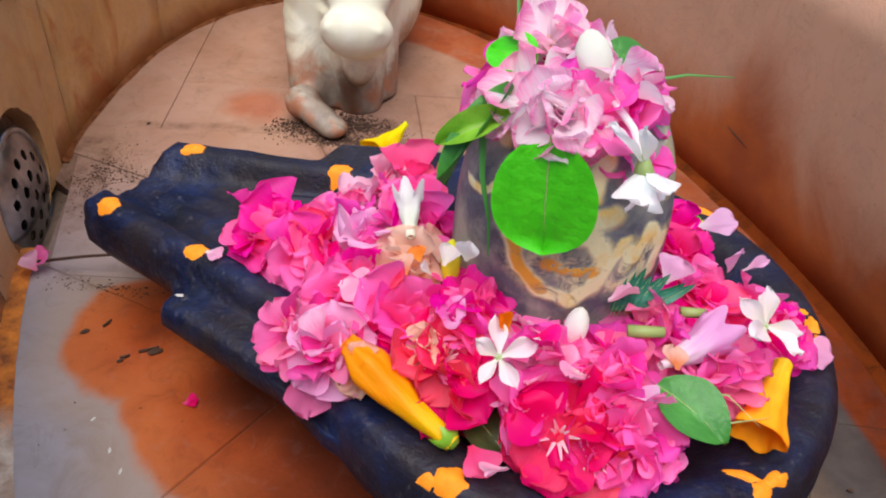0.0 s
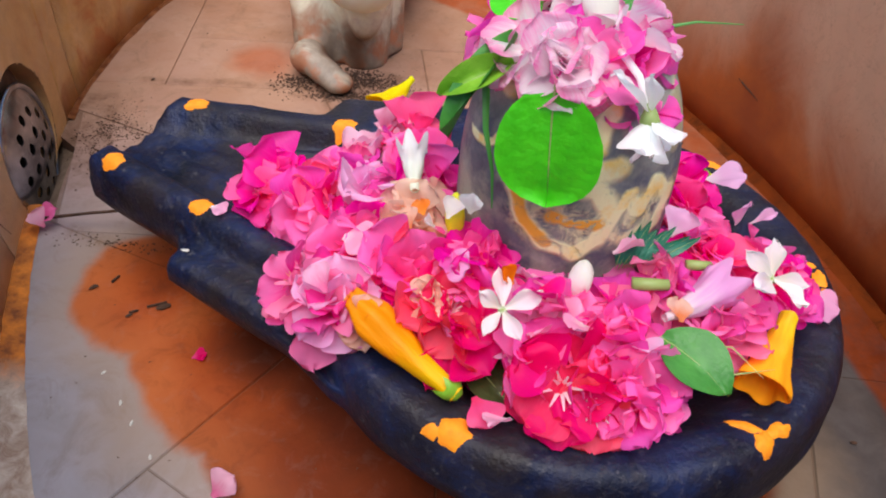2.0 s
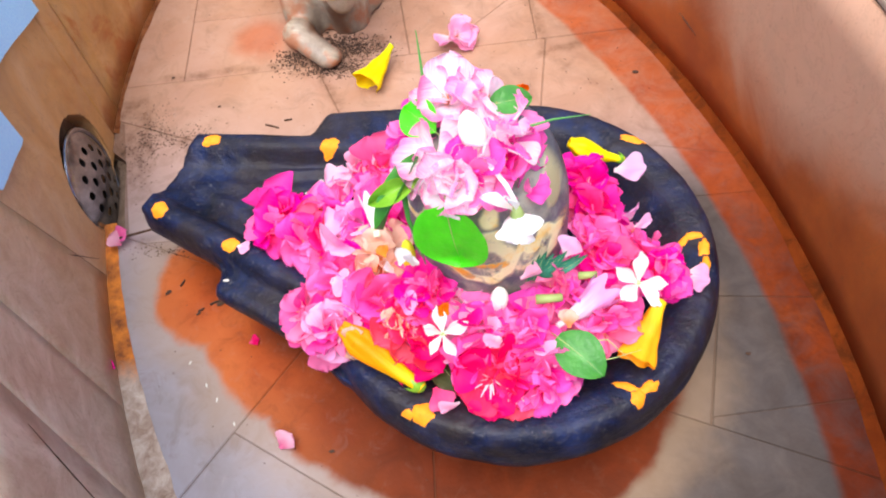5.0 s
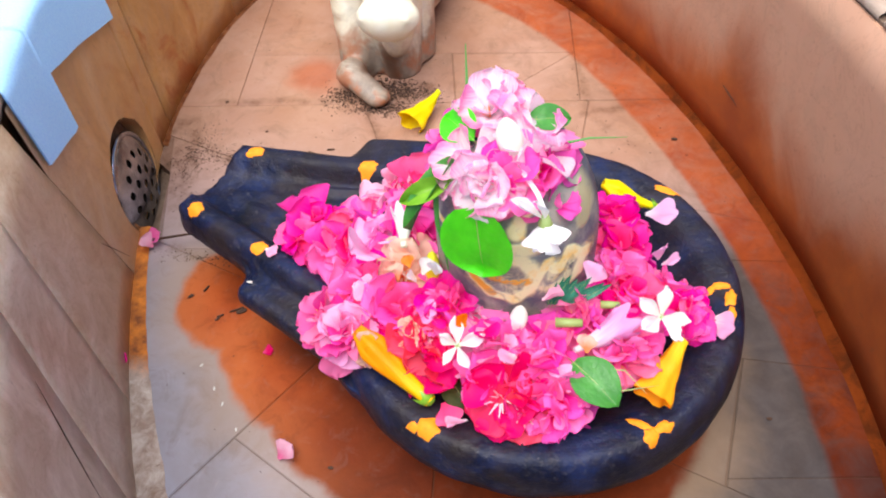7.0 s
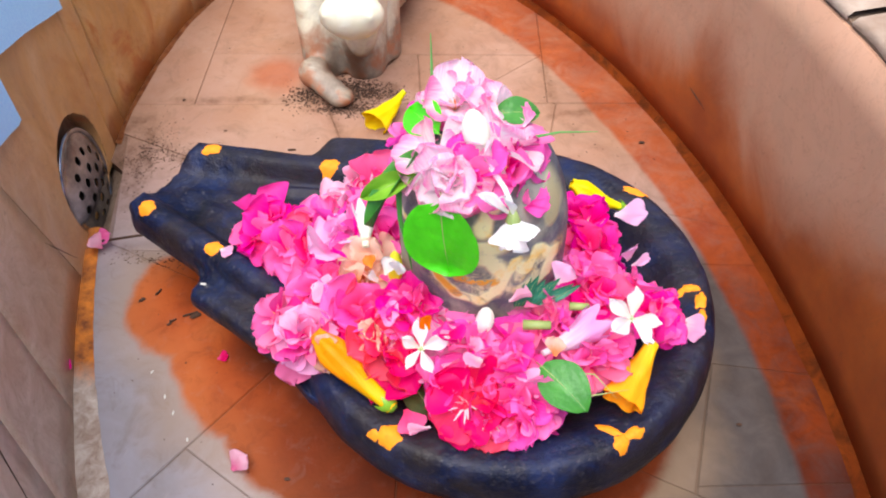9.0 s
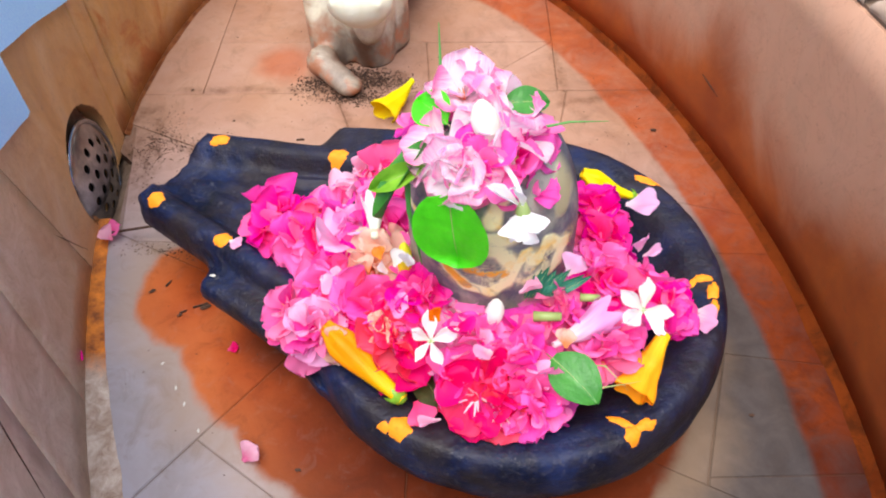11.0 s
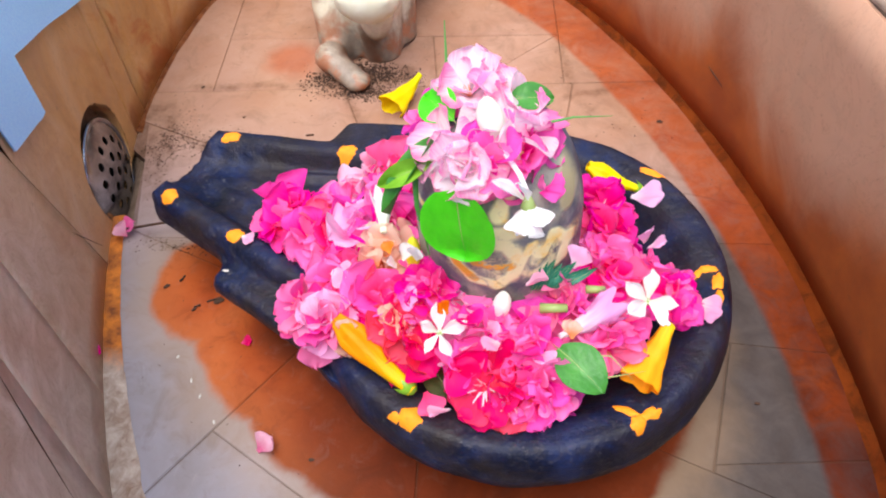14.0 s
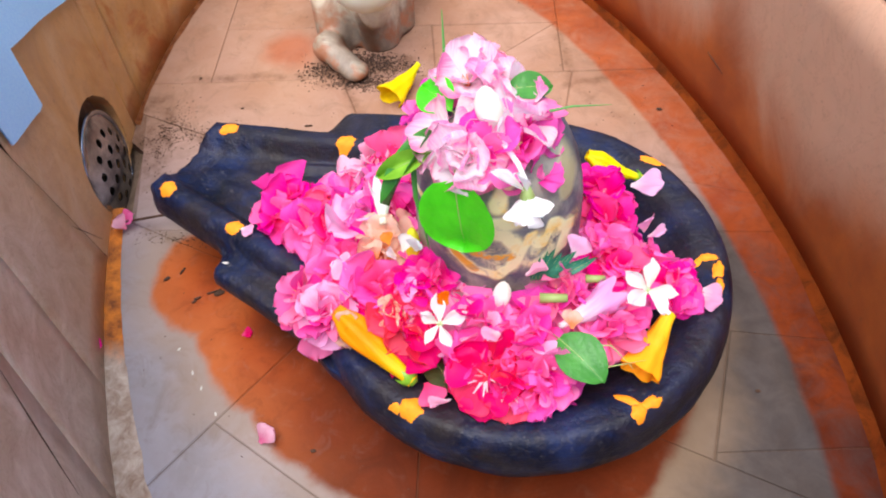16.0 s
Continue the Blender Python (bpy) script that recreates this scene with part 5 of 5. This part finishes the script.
double_flower(0.026, 0.352, 0.168, 0.036, "hot", 0.5, -0.1)
double_flower(0.005, 0.356, 0.176, 0.040, "hot", -0.2, 0.2)
double_flower(0.005, 0.328, 0.164, 0.042, "pink", 0.0, -0.6)
double_flower(-0.012, 0.333, 0.162, 0.036, "rosy", -0.2, -0.3)
double_flower(-0.004, 0.313, 0.156, 0.046, "red", 0.1, -0.5)
double_flower(-0.023, 0.325, 0.152, 0.038, "red", -0.3, -0.4)
double_flower(0.006, 0.302, 0.146, 0.042, "red", 0.3, -0.6)
double_flower(-0.017, 0.319, 0.158, 0.022, "cream", 0.0, -0.3)
double_flower(-0.058, 0.314, 0.134, 0.028, "cream", -0.3, -0.6)
double_flower(0.045, 0.339, 0.164, 0.036, "pale", 0.2, 0.3)
double_flower(0.054, 0.318, 0.164, 0.044, "pink", 0.1, -0.2)
double_flower(0.051, 0.304, 0.158, 0.040, "pale", -0.3, -0.4)
double_flower(0.068, 0.310, 0.162, 0.040, "pink", 0.2, -0.3)
double_flower(0.050, 0.288, 0.150, 0.042, "pink", -0.2, -0.5)
double_flower(0.074, 0.293, 0.154, 0.042, "pink", 0.0, -0.5)
double_flower(0.091, 0.299, 0.154, 0.042, "pink", 0.1, -0.5)
double_flower(0.083, 0.310, 0.160, 0.038, "hot", 0.0, -0.1)
double_flower(0.101, 0.314, 0.164, 0.042, "pink", 0.1, -0.3)
double_flower(0.114, 0.344, 0.170, 0.036, "rosy", 0.1, -0.1)
double_flower(0.121, 0.357, 0.172, 0.030, "rosy", 0.1, 0.2)
double_flower(0.135, 0.335, 0.166, 0.036, "pink", 0.3, -0.2)
double_flower(0.157, 0.317, 0.160, 0.040, "pink", 0.3, -0.3)
double_flower(0.165, 0.331, 0.164, 0.040, "rosy", 0.2, -0.2)
double_flower(0.156, 0.310, 0.150, 0.036, "rosy", 0.2, -0.6)
double_flower(0.157, 0.464, 0.160, 0.042, "hot", 0.4, 0.2)
double_flower(0.167, 0.438, 0.156, 0.044, "hot", 0.5, 0.0)
double_flower(0.152, 0.428, 0.158, 0.040, "rose", 0.2, -0.2)
double_flower(0.147, 0.478, 0.160, 0.036, "hot", 0.2, 0.5)
double_flower(0.158, 0.403, 0.162, 0.042, "pink", 0.3, 0.0)
double_flower(0.146, 0.384, 0.166, 0.040, "pink", 0.2, -0.2)
double_flower(0.174, 0.386, 0.158, 0.038, "pink", 0.4, 0.1)
double_flower(0.165, 0.374, 0.158, 0.036, "rose", 0.2, -0.5)
double_flower(0.208, 0.369, 0.154, 0.046, "hot", 0.5, -0.2)
double_flower(0.205, 0.389, 0.154, 0.038, "pink", 0.4, 0.3)
double_flower(0.216, 0.364, 0.146, 0.034, "pink", 0.7, -0.3)
double_flower(0.060, 0.266, 0.150, 0.050, "red", -0.15, -0.9)
double_flower(0.081, 0.264, 0.138, 0.042, "red", 0.1, -0.9)
double_flower(0.084, 0.278, 0.146, 0.042, "hot", 0.0, -0.5)
double_flower(0.100, 0.272, 0.148, 0.050, "pink", 0.1, -0.9)
double_flower(0.112, 0.274, 0.142, 0.042, "pink", 0.2, -0.8)
double_flower(0.106, 0.262, 0.136, 0.038, "pink", 0.2, -1.0)
double_flower(0.035, 0.430, 0.307, 0.046, "blush", -0.3, -0.2)
double_flower(0.073, 0.424, 0.306, 0.044, "blush", 0.5, -0.3)
double_flower(0.054, 0.443, 0.302, 0.034, "blush", 0.2, 0.2)
double_flower(0.041, 0.352, 0.300, 0.060, "blush", -0.15, -1.0)
double_flower(0.023, 0.380, 0.298, 0.046, "blush", -0.5, -0.3)
double_flower(0.058, 0.360, 0.295, 0.040, "pink", 0.3, -0.9)
double_flower(0.005, 0.416, 0.285, 0.040, "pink", -0.7, 0.0)
double_flower(0.005, 0.401, 0.276, 0.034, "pale", -0.9, -0.5)
double_flower(0.081, 0.391, 0.305, 0.046, "blush", 0.5, -0.2)
double_flower(0.097, 0.401, 0.292, 0.042, "pink", 0.8, -0.1)
double_flower(0.084, 0.378, 0.288, 0.044, "pink", 0.5, -0.8)
double_flower(0.095, 0.371, 0.268, 0.036, "pink", 0.8, -0.6)

star_flower(0.025, 0.303, 0.168, 0.046, 0.0, -0.6, 20)
star_flower(0.181, 0.340, 0.176, 0.048, 0.2, -0.4, 50)
trumpet_flower((0.004, 0.275, 0.124), (-0.064, 0.320, 0.150), 0.0055, 0.0125, "yellow", "yellow trumpet flower lying closed with a green calyx", closed=True)
trumpet_flower((0.202, 0.340, 0.147), (0.178, 0.293, 0.133), 0.0055, 0.0155, "yellow", "open yellow trumpet flower with pointed lobes", calyx=False, lip=0.12)
trumpet_flower((0.190, 0.506, 0.128), (0.138, 0.512, 0.150), 0.0035, 0.0100, "lemon", "thin lemon yellow flower behind the pillar", closed=True)
trumpet_flower((-0.100, 0.466, 0.125), (-0.128, 0.474, 0.124), 0.004, 0.009, "yellow", "small yellow flower under the pink ones", closed=True, calyx=False)
trumpet_flower((0.116, 0.308, 0.168), (0.157, 0.340, 0.171), 0.0025, 0.0135, "lavender", "lavender-pink long oleander trumpet", calyx=False, lip=0.6)
trumpet_flower((0.105, 0.312, 0.158), (0.119, 0.291, 0.142), 0.0030, 0.0110, "lilac", "small lilac trumpet flower", calyx=False)
trumpet_flower((-0.034, 0.393, 0.176), (-0.039, 0.425, 0.192), 0.0030, 0.0105, "white", "pale white-throated trumpet flower", calyx=False, lip=0.9)
leaf((0.116, 0.304, 0.156), (0.151, 0.274, 0.146), 0.036, GREEN_LEAF, "bael_leaf", "dull green oval leaf lying on the basin's edge", (0.1, -0.4, 1))
leaf((0.012, 0.308, 0.112), (0.040, 0.272, 0.112), 0.028, DARK_LEAF, "dark_leaf", "dark wilted leaf in the basin's shadow", (0, -0.3, 1))
bud((0.069, 0.328, 0.158), (0.072, 0.338, 0.179), 0.0068, "white", "small white bud with a pink side")
stalk("cut_stem", [(0.100, 0.331, 0.170), (0.110, 0.331, 0.171), (0.121, 0.332, 0.171)], 0.0042, STEM, "short pale green cut flower stem", "stem")
stalk("cut_stem", [(0.135, 0.352, 0.170), (0.150, 0.353, 0.170)], 0.0034, STEM, "short pale green cut flower stem", "stem")
bud((-0.006, 0.370, 0.158), (-0.007, 0.382, 0.186), 0.006, "lemon", "slim greenish yellow bud")
loose_petal(0.178, 0.482, 0.142, 0.030, "lavender", (0, -12), -12, "lavender petal lying on the basin's inner slope")
loose_petal(0.228, 0.378, 0.125, 0.024, "pale", (10, 5), -20, "pale pink petal on the basin's lip")
loose_petal(0.186, 0.420, 0.150, 0.020, "lavender", (0, -60), -50, "pale lavender petal standing among the flowers")
loose_petal(0.014, 0.276, 0.122, 0.022, "rose", (0, 10), -60, "curled deep pink petal")
loose_petal(0.036, 0.262, 0.124, 0.020, "pale", (30, -10), -130, "curled pale pink petal")
loose_petal(-0.186, 0.426, 0.119, 0.014, "pale", (0, 5), -20, "small pale petal stuck on the paste")

# torn and loose petals over the heap
loose_petal(-0.066, 0.395, 0.164, 0.030, "lilac", (-15, -26), -118, "lilac petal lying loose on the flower heap")
loose_petal(-0.011, 0.358, 0.184, 0.016, "white", (16, -20), 75, "torn white petal on the flower heap")
loose_petal(-0.018, 0.363, 0.172, 0.014, "white", (-21, -40), -136, "torn white petal on the flower heap")
loose_petal(-0.026, 0.374, 0.172, 0.012, "orange", (-29, -20), 111, "small orange marigold scrap")
loose_petal(-0.039, 0.380, 0.172, 0.018, "cream", (28, -27), -140, "withered cream petal on the heap")
loose_petal(-0.033, 0.360, 0.172, 0.016, "cream", (-16, -12), 104, "withered cream petal on the heap")
loose_petal(-0.042, 0.370, 0.172, 0.015, "cream", (-7, -28), -82, "withered cream petal on the heap")
loose_petal(-0.042, 0.355, 0.170, 0.016, "red", (22, -39), -36, "deep red petal scrap")
loose_petal(0.030, 0.317, 0.174, 0.014, "orange", (-17, -44), 158, "small orange marigold scrap")
loose_petal(-0.075, 0.360, 0.160, 0.024, "pale", (21, -29), -31, "pale pink petal with white edge")
loose_petal(0.185, 0.400, 0.168, 0.018, "lavender", (-18, -35), -12, "pale lavender petal standing up")
loose_petal(0.096, 0.300, 0.154, 0.022, "lavender", (-12, -5), -50, "lilac petal curled beside the leaf")
loose_petal(0.088, 0.344, 0.180, 0.018, "pale", (-25, -7), 2, "pale pink petal beside the bud")
loose_petal(0.125, 0.306, 0.168, 0.016, "cream", (12, -21), 89, "withered cream petal on the heap")
loose_petal(-0.057, 0.409, 0.162, 0.020, "lavender", (-15, -34), -44, "lavender petal among pink flowers")
loose_petal(0.071, 0.301, 0.164, 0.020, "pale", (0, -28), -125, "pale pink petal with white edge")
loose_petal(-0.013, 0.332, 0.172, 0.020, "lilac", (30, -10), -17, "lilac petal lying loose on the flower heap")
loose_petal(-0.077, 0.315, 0.156, 0.020, "dusty", (-30, -27), 123, "dusty pink curled petal")
loose_petal(-0.055, 0.308, 0.144, 0.014, "cream", (15, -26), 90, "withered cream petal by the yellow flower")
loose_petal(-0.057, 0.302, 0.144, 0.012, "orange", (-18, -19), 46, "small orange marigold scrap")
loose_petal(0.124, 0.364, 0.181, 0.018, "lavender", (8, -27), 50, "lavender petal among pink flowers")
loose_petal(0.044, 0.314, 0.174, 0.018, "rose", (-2, -35), -51, "deep rose petal on the heap")

# a sprig of narrow grey-green leaflets
for k in range(9):
    u = k / 8
    root = Vector((0.093 + 0.020 * u, 0.349 + 0.004 * u, 0.168))
    away = Vector((0.006 + 0.024 * u, 0.012 + 0.002 * (k % 2), 0.024 - 0.016 * u + 0.003 * (k % 3)))
    leaf(root, root + away, 0.0068, BLUE_LEAF, "leaflet", "narrow grey-green leaflet of a feathery sprig", (-0.3, -0.8, 0.6), 0.06, 0.1, 0.2, "feathery sprig")

# on the pillar
leaf((0.038, 0.347, 0.281), (0.0435, 0.340, 0.218), 0.056, BRIGHT_LEAF, "bael_leaf", "large bright green bael leaf hanging on the pillar", (-0.25, -1.0, 0.25), 0.06, 0.12, -0.42)
leaf((0.020, 0.385, 0.290), (-0.014, 0.352, 0.246), 0.017, GREEN_LEAF, "bael_leaf", "folded green leaf hanging at the pillar's side", (-0.7, -0.6, 0.4), 0.08, 0.5)
leaf((0.018, 0.372, 0.282), (-0.020, 0.366, 0.262), 0.017, CALYX, "bael_leaf", "folded green leaf hanging at the pillar's side", (-0.4, -0.8, 0.6), 0.10, 0.5)
leaf((0.030, 0.405, 0.292), (0.006, 0.430, 0.292), 0.030, BRIGHT_LEAF, "bael_leaf", "bright green leaf tucked under the top flowers", (-0.2, -0.5, 1))
leaf((0.068, 0.425, 0.296), (0.100, 0.438, 0.288), 0.022, GREEN_LEAF, "bael_leaf", "green leaf tucked under the top flowers", (0.2, -0.5, 1))
bud((0.062, 0.378, 0.300), (0.054, 0.397, 0.322), 0.0090, "white", "plump white bud on top of the flowers")
stalk("bud_stem", [(0.060, 0.382, 0.301), (0.070, 0.368, 0.296), (0.080, 0.358, 0.288), (0.087, 0.350, 0.276), (0.089, 0.348, 0.262)], 0.0022, TONES["white"], "pale curved flower stem", "stem")
hanging_flower(0.0870, 0.345, 0.274)
loose_petal(0.002, 0.350, 0.196, 0.014, "white", (0, -75), 60, "white petal standing beside the pillar")
blade_of_grass([(0.004, 0.372, 0.270), (0.006, 0.358, 0.250), (0.012, 0.349, 0.228), (0.014, 0.346, 0.205)], 0.0024)
blade_of_grass([(0.022, 0.430, 0.285), (0.020, 0.448, 0.306), (0.017, 0.470, 0.332)], 0.0022)
blade_of_grass([(0.092, 0.405, 0.292), (0.115, 0.408, 0.297), (0.142, 0.412, 0.296)], 0.0013)
blade_of_grass([(0.140, 0.285, 0.146), (0.160, 0.288, 0.150), (0.182, 0.296, 0.147)], 0.0008, STEM, "fine curled pale tendril")
blade_of_grass([(0.130, 0.300, 0.156), (0.155, 0.300, 0.158), (0.172, 0.286, 0.150)], 0.0008, STEM, "fine curled pale tendril")

# the lower layer of flowers that carries the heap
for k in range(46):
    t = 2.399963 * k
    r = 0.082 + 0.072 * ((k * 0.618) % 1.0)
    x, y = 0.060 + r * math.cos(t), 0.400 + r * math.sin(t) * 0.95
    if y > 0.44 and x > -0.02 and not (x > 0.12 and y < 0.50):
        continue
    if x > 0.17 and y < 0.33:
        continue
    double_flower(x, y, basin_top(x, y) + 0.012, 0.040, ("pink", "hot", "rosy", "rose")[k % 4], 0.3 * math.cos(t), 0.3 * math.sin(t), 2)
for k in range(9):
    u = k / 8
    x, y = -0.135 + 0.10 * u, 0.435 + 0.05 * ((k * 0.618) % 1.0) - 0.06 * u
    double_flower(x, y, basin_top(x, y) + 0.012, 0.038, ("pink", "hot", "rosy")[k % 3], -0.2, -0.2, 2)

# ---- on the floor ----
double_flower(0.010, 0.826, 0.022, 0.046, "pale", 0.0, -0.5)
trumpet_flower((-0.076, 0.802, 0.026), (-0.107, 0.744, 0.016), 0.004, 0.019, "lemon", "open yellow trumpet flower on the floor by the statue", calyx=False, lip=0.12)
trumpet_flower((0.068, 0.726, 0.012), (0.094, 0.708, 0.014), 0.006, 0.017, "orange", "orange flower lying on the floor behind the basin", calyx=False)
loose_petal(-0.394, 0.512, 0.008, 0.022, "rosy", (20, -10), 30, "crumpled pink petal at the drain")
loose_petal(-0.384, 0.506, 0.007, 0.017, "dusty", (0, -30), 170, "crumpled pink petal at the drain")
loose_petal(-0.351, 0.338, 0.008, 0.018, "hot", (10, -20), 80, "small pink petal on the mortar")
loose_petal(-0.152, 0.262, 0.003, 0.019, "dusty", (14, -12), 50, "pink petal lying on the floor")
loose_petal(-0.205, 0.378, 0.001, 0.012, "red", (0, -5), 20, "thin red petal on the stained floor")
stalk("dry_stem", [(-0.390, 0.512, 0.012), (-0.345, 0.522, 0.016), (-0.295, 0.530, 0.020)], 0.0016, DIRT, "thin dry brown stem", "stem")


def crumb(x, y, z, size, material, name, label, turn, stretch=2.4):
    """A small uneven grain."""
    bm = bmesh.new()
    bmesh.ops.create_icosphere(bm, subdivisions=1, radius=1.0)
    for v in bm.verts:
        v.co *= 1 + 0.35 * noise.noise(v.co * 1.4 + Vector((x * 90, y * 90, 1)))
        v.co.x *= stretch
        v.co.z *= 0.4
    me = bpy.data.meshes.new(name)
    bm.to_mesh(me)
    bm.free()
    me.materials.append(material)
    ob = new(name, me)
    ob.matrix_world = pose(x, y, z, 0, 0, turn) @ Matrix.Scale(size, 4)
    tagged(ob, label, "crumb", name + "s about")


for x, y, z, turn in ((-0.132, 0.407, 0, 10), (-0.119, 0.521, 0, -30), (-0.133, 0.506, 0, -10), (-0.200, 0.400, 0, -5)):
    crumb(x, y, basin_top(x, y) + 0.0008, 0.0017, RICE, "rice_grain", "grain of white rice on the black stone", turn)
rnd = random.Random(3)
for k in range(6):
    x, y = -0.29 + 0.10 * ((k * 0.618) % 1.0), 0.25 + 0.11 * ((k * 0.382 + 0.2) % 1.0)
    crumb(x, y, 0.0012, 0.0012, RICE, "rice_grain", "grain of white rice on the floor", rnd.uniform(0, 180))
for x, y, size, turn in ((-0.312, 0.443, 0.0026, 40), (-0.246, 0.428, 0.0040, 30), (-0.27, 0.415, 0.0018, 50), (-0.10, 0.26, 0.0018, 0), (0.242, 0.753, 0.0026, 0), (0.309, 0.357, 0.0018, 0), (-0.39, 0.79, 0.0018, 60), (-0.31, 0.73, 0.0015, 20)):
    crumb(x, y, 0.002, size, DIRT, "dirt_crumb", "dark brown scrap of dirt on the floor", turn, 1.8)


for x, y, length, turn in ((-0.252, 0.430, 0.016, 28), (-0.298, 0.455, 0.009, 70), (-0.268, 0.420, 0.007, 30), (-0.230, 0.690, 0.020, -20), (-0.330, 0.640, 0.012, 50), (-0.210, 0.700, 0.010, 10)):
    c, w = math.cos(radians(turn)), math.sin(radians(turn))
    stalk("twig", [(x - c * length / 2, y - w * length / 2, 0.0016), (x + 0.0008, y - 0.0006, 0.0026), (x + c * length / 2, y + w * length / 2, 0.0016)], 0.0012, DIRT, "short dark splinter of twig on the floor", "twig")


def dirt_scatter(name, label, count, centre, spread, size, seed):
    """Fine dirt lying about a place, as one mesh."""
    r = random.Random(seed)
    verts, faces = [], []
    for _ in range(count):
        x, y = centre[0] + r.gauss(0, spread[0]), centre[1] + r.gauss(0, spread[1])
        q = size * r.uniform(0.4, 1.3)
        t = r.uniform(0, 6.28)
        b = len(verts)
        for dx, dy, dz in ((-1.6, 0, 0), (0, -0.7, 0), (1.6, 0, 0), (0, 0.7, 0), (0, 0, 0.9)):
            verts.append((x + q * (dx * math.cos(t) - dy * math.sin(t)), y + q * (dx * math.sin(t) + dy * math.cos(t)), 0.0004 + q * dz))
        faces += [(b, b + 1, b + 4), (b + 1, b + 2, b + 4), (b + 2, b + 3, b + 4), (b + 3, b, b + 4)]
    ob = new(name, mesh_of(name, verts, faces, DIRT, False))
    tagged(ob, label, "dirt", kind="stuff")


dirt_scatter("dirt_at_statue", "dark crumbs of dirt round the statue's feet", 620, (-0.160, 0.792), (0.024, 0.008), 0.0013, 1)
dirt_scatter("dirt_at_statue_side", "dark crumbs of dirt beside the statue", 420, (-0.120, 0.828), (0.022, 0.011), 0.0012, 2)
dirt_scatter("dirt_at_drain", "dirt washed up beside the drain", 420, (-0.398, 0.675), (0.014, 0.035), 0.0009, 3)
dirt_scatter("dirt_on_joint", "dirt along the joint from the drain", 120, (-0.320, 0.500), (0.035, 0.005), 0.0009, 4)
dirt_scatter("dirt_behind_hoof", "dark clotted dirt between the statue's leg and chest", 600, (-0.160, 0.838), (0.022, 0.012), 0.0015, 6)
dirt_scatter("dirt_beside_leg", "dark crumbs of dirt beside the statue's folded leg", 260, (-0.222, 0.812), (0.012, 0.012), 0.0014, 7)
dirt_scatter("dirt_on_far_joint", "dirt along the joint behind the spout", 260, (-0.360, 0.680), (0.030, 0.014), 0.0010, 8)
dirt_scatter("dirt_on_floor", "fine specks of dirt over the floor", 420, (0.0, 0.62), (0.24, 0.24), 0.0008, 5)


# ---- blue cloth hanging over the coping ----
def build_cloth():
    """A pale blue cloth laid over the coping, two corners hanging down the wall."""
    cols, rows = 60, 14
    verts = []
    for side in (0.0, 0.0016):
        for i in range(rows):
            v = i / (rows - 1)
            for j in range(cols):
                u = j / (cols - 1)
                a = 1.590 + 0.395 * u
                # lower hem: two hanging points
                if a < 1.722:
                    hem = 0.221 - 0.038 * min(1.0, (a - 1.555) / 0.15)
                else:
                    hem = 0.252 - 0.055 * (a - 1.70) / 0.264
                over = 0.05
                run = v * (over + WALL_TOP + 0.016 - hem)
                wave = 0.0008 * (1 + math.sin(a * 40)) * v
                if run < over:
                    grow, z = 0.052 - run, WALL_TOP + 0.0155
                else:
                    grow, z = -0.0012 - wave - 0.001 * min(1, (run - over) * 20), WALL_TOP + 0.0155 - (run - over)
                p = oval(a, grow - side)
                verts.append((p.x, p.y, z + (side if run < over else 0)))
    n = rows * cols
    faces = grid_faces(rows, cols) + [tuple(n + q for q in reversed(f)) for f in grid_faces(rows, cols)]
    ob = new("cloth", mesh_of("cloth", verts, faces, CLOTH))
    tagged(ob, "pale blue cloth laid over the pit's coping", "cloth")


build_cloth()
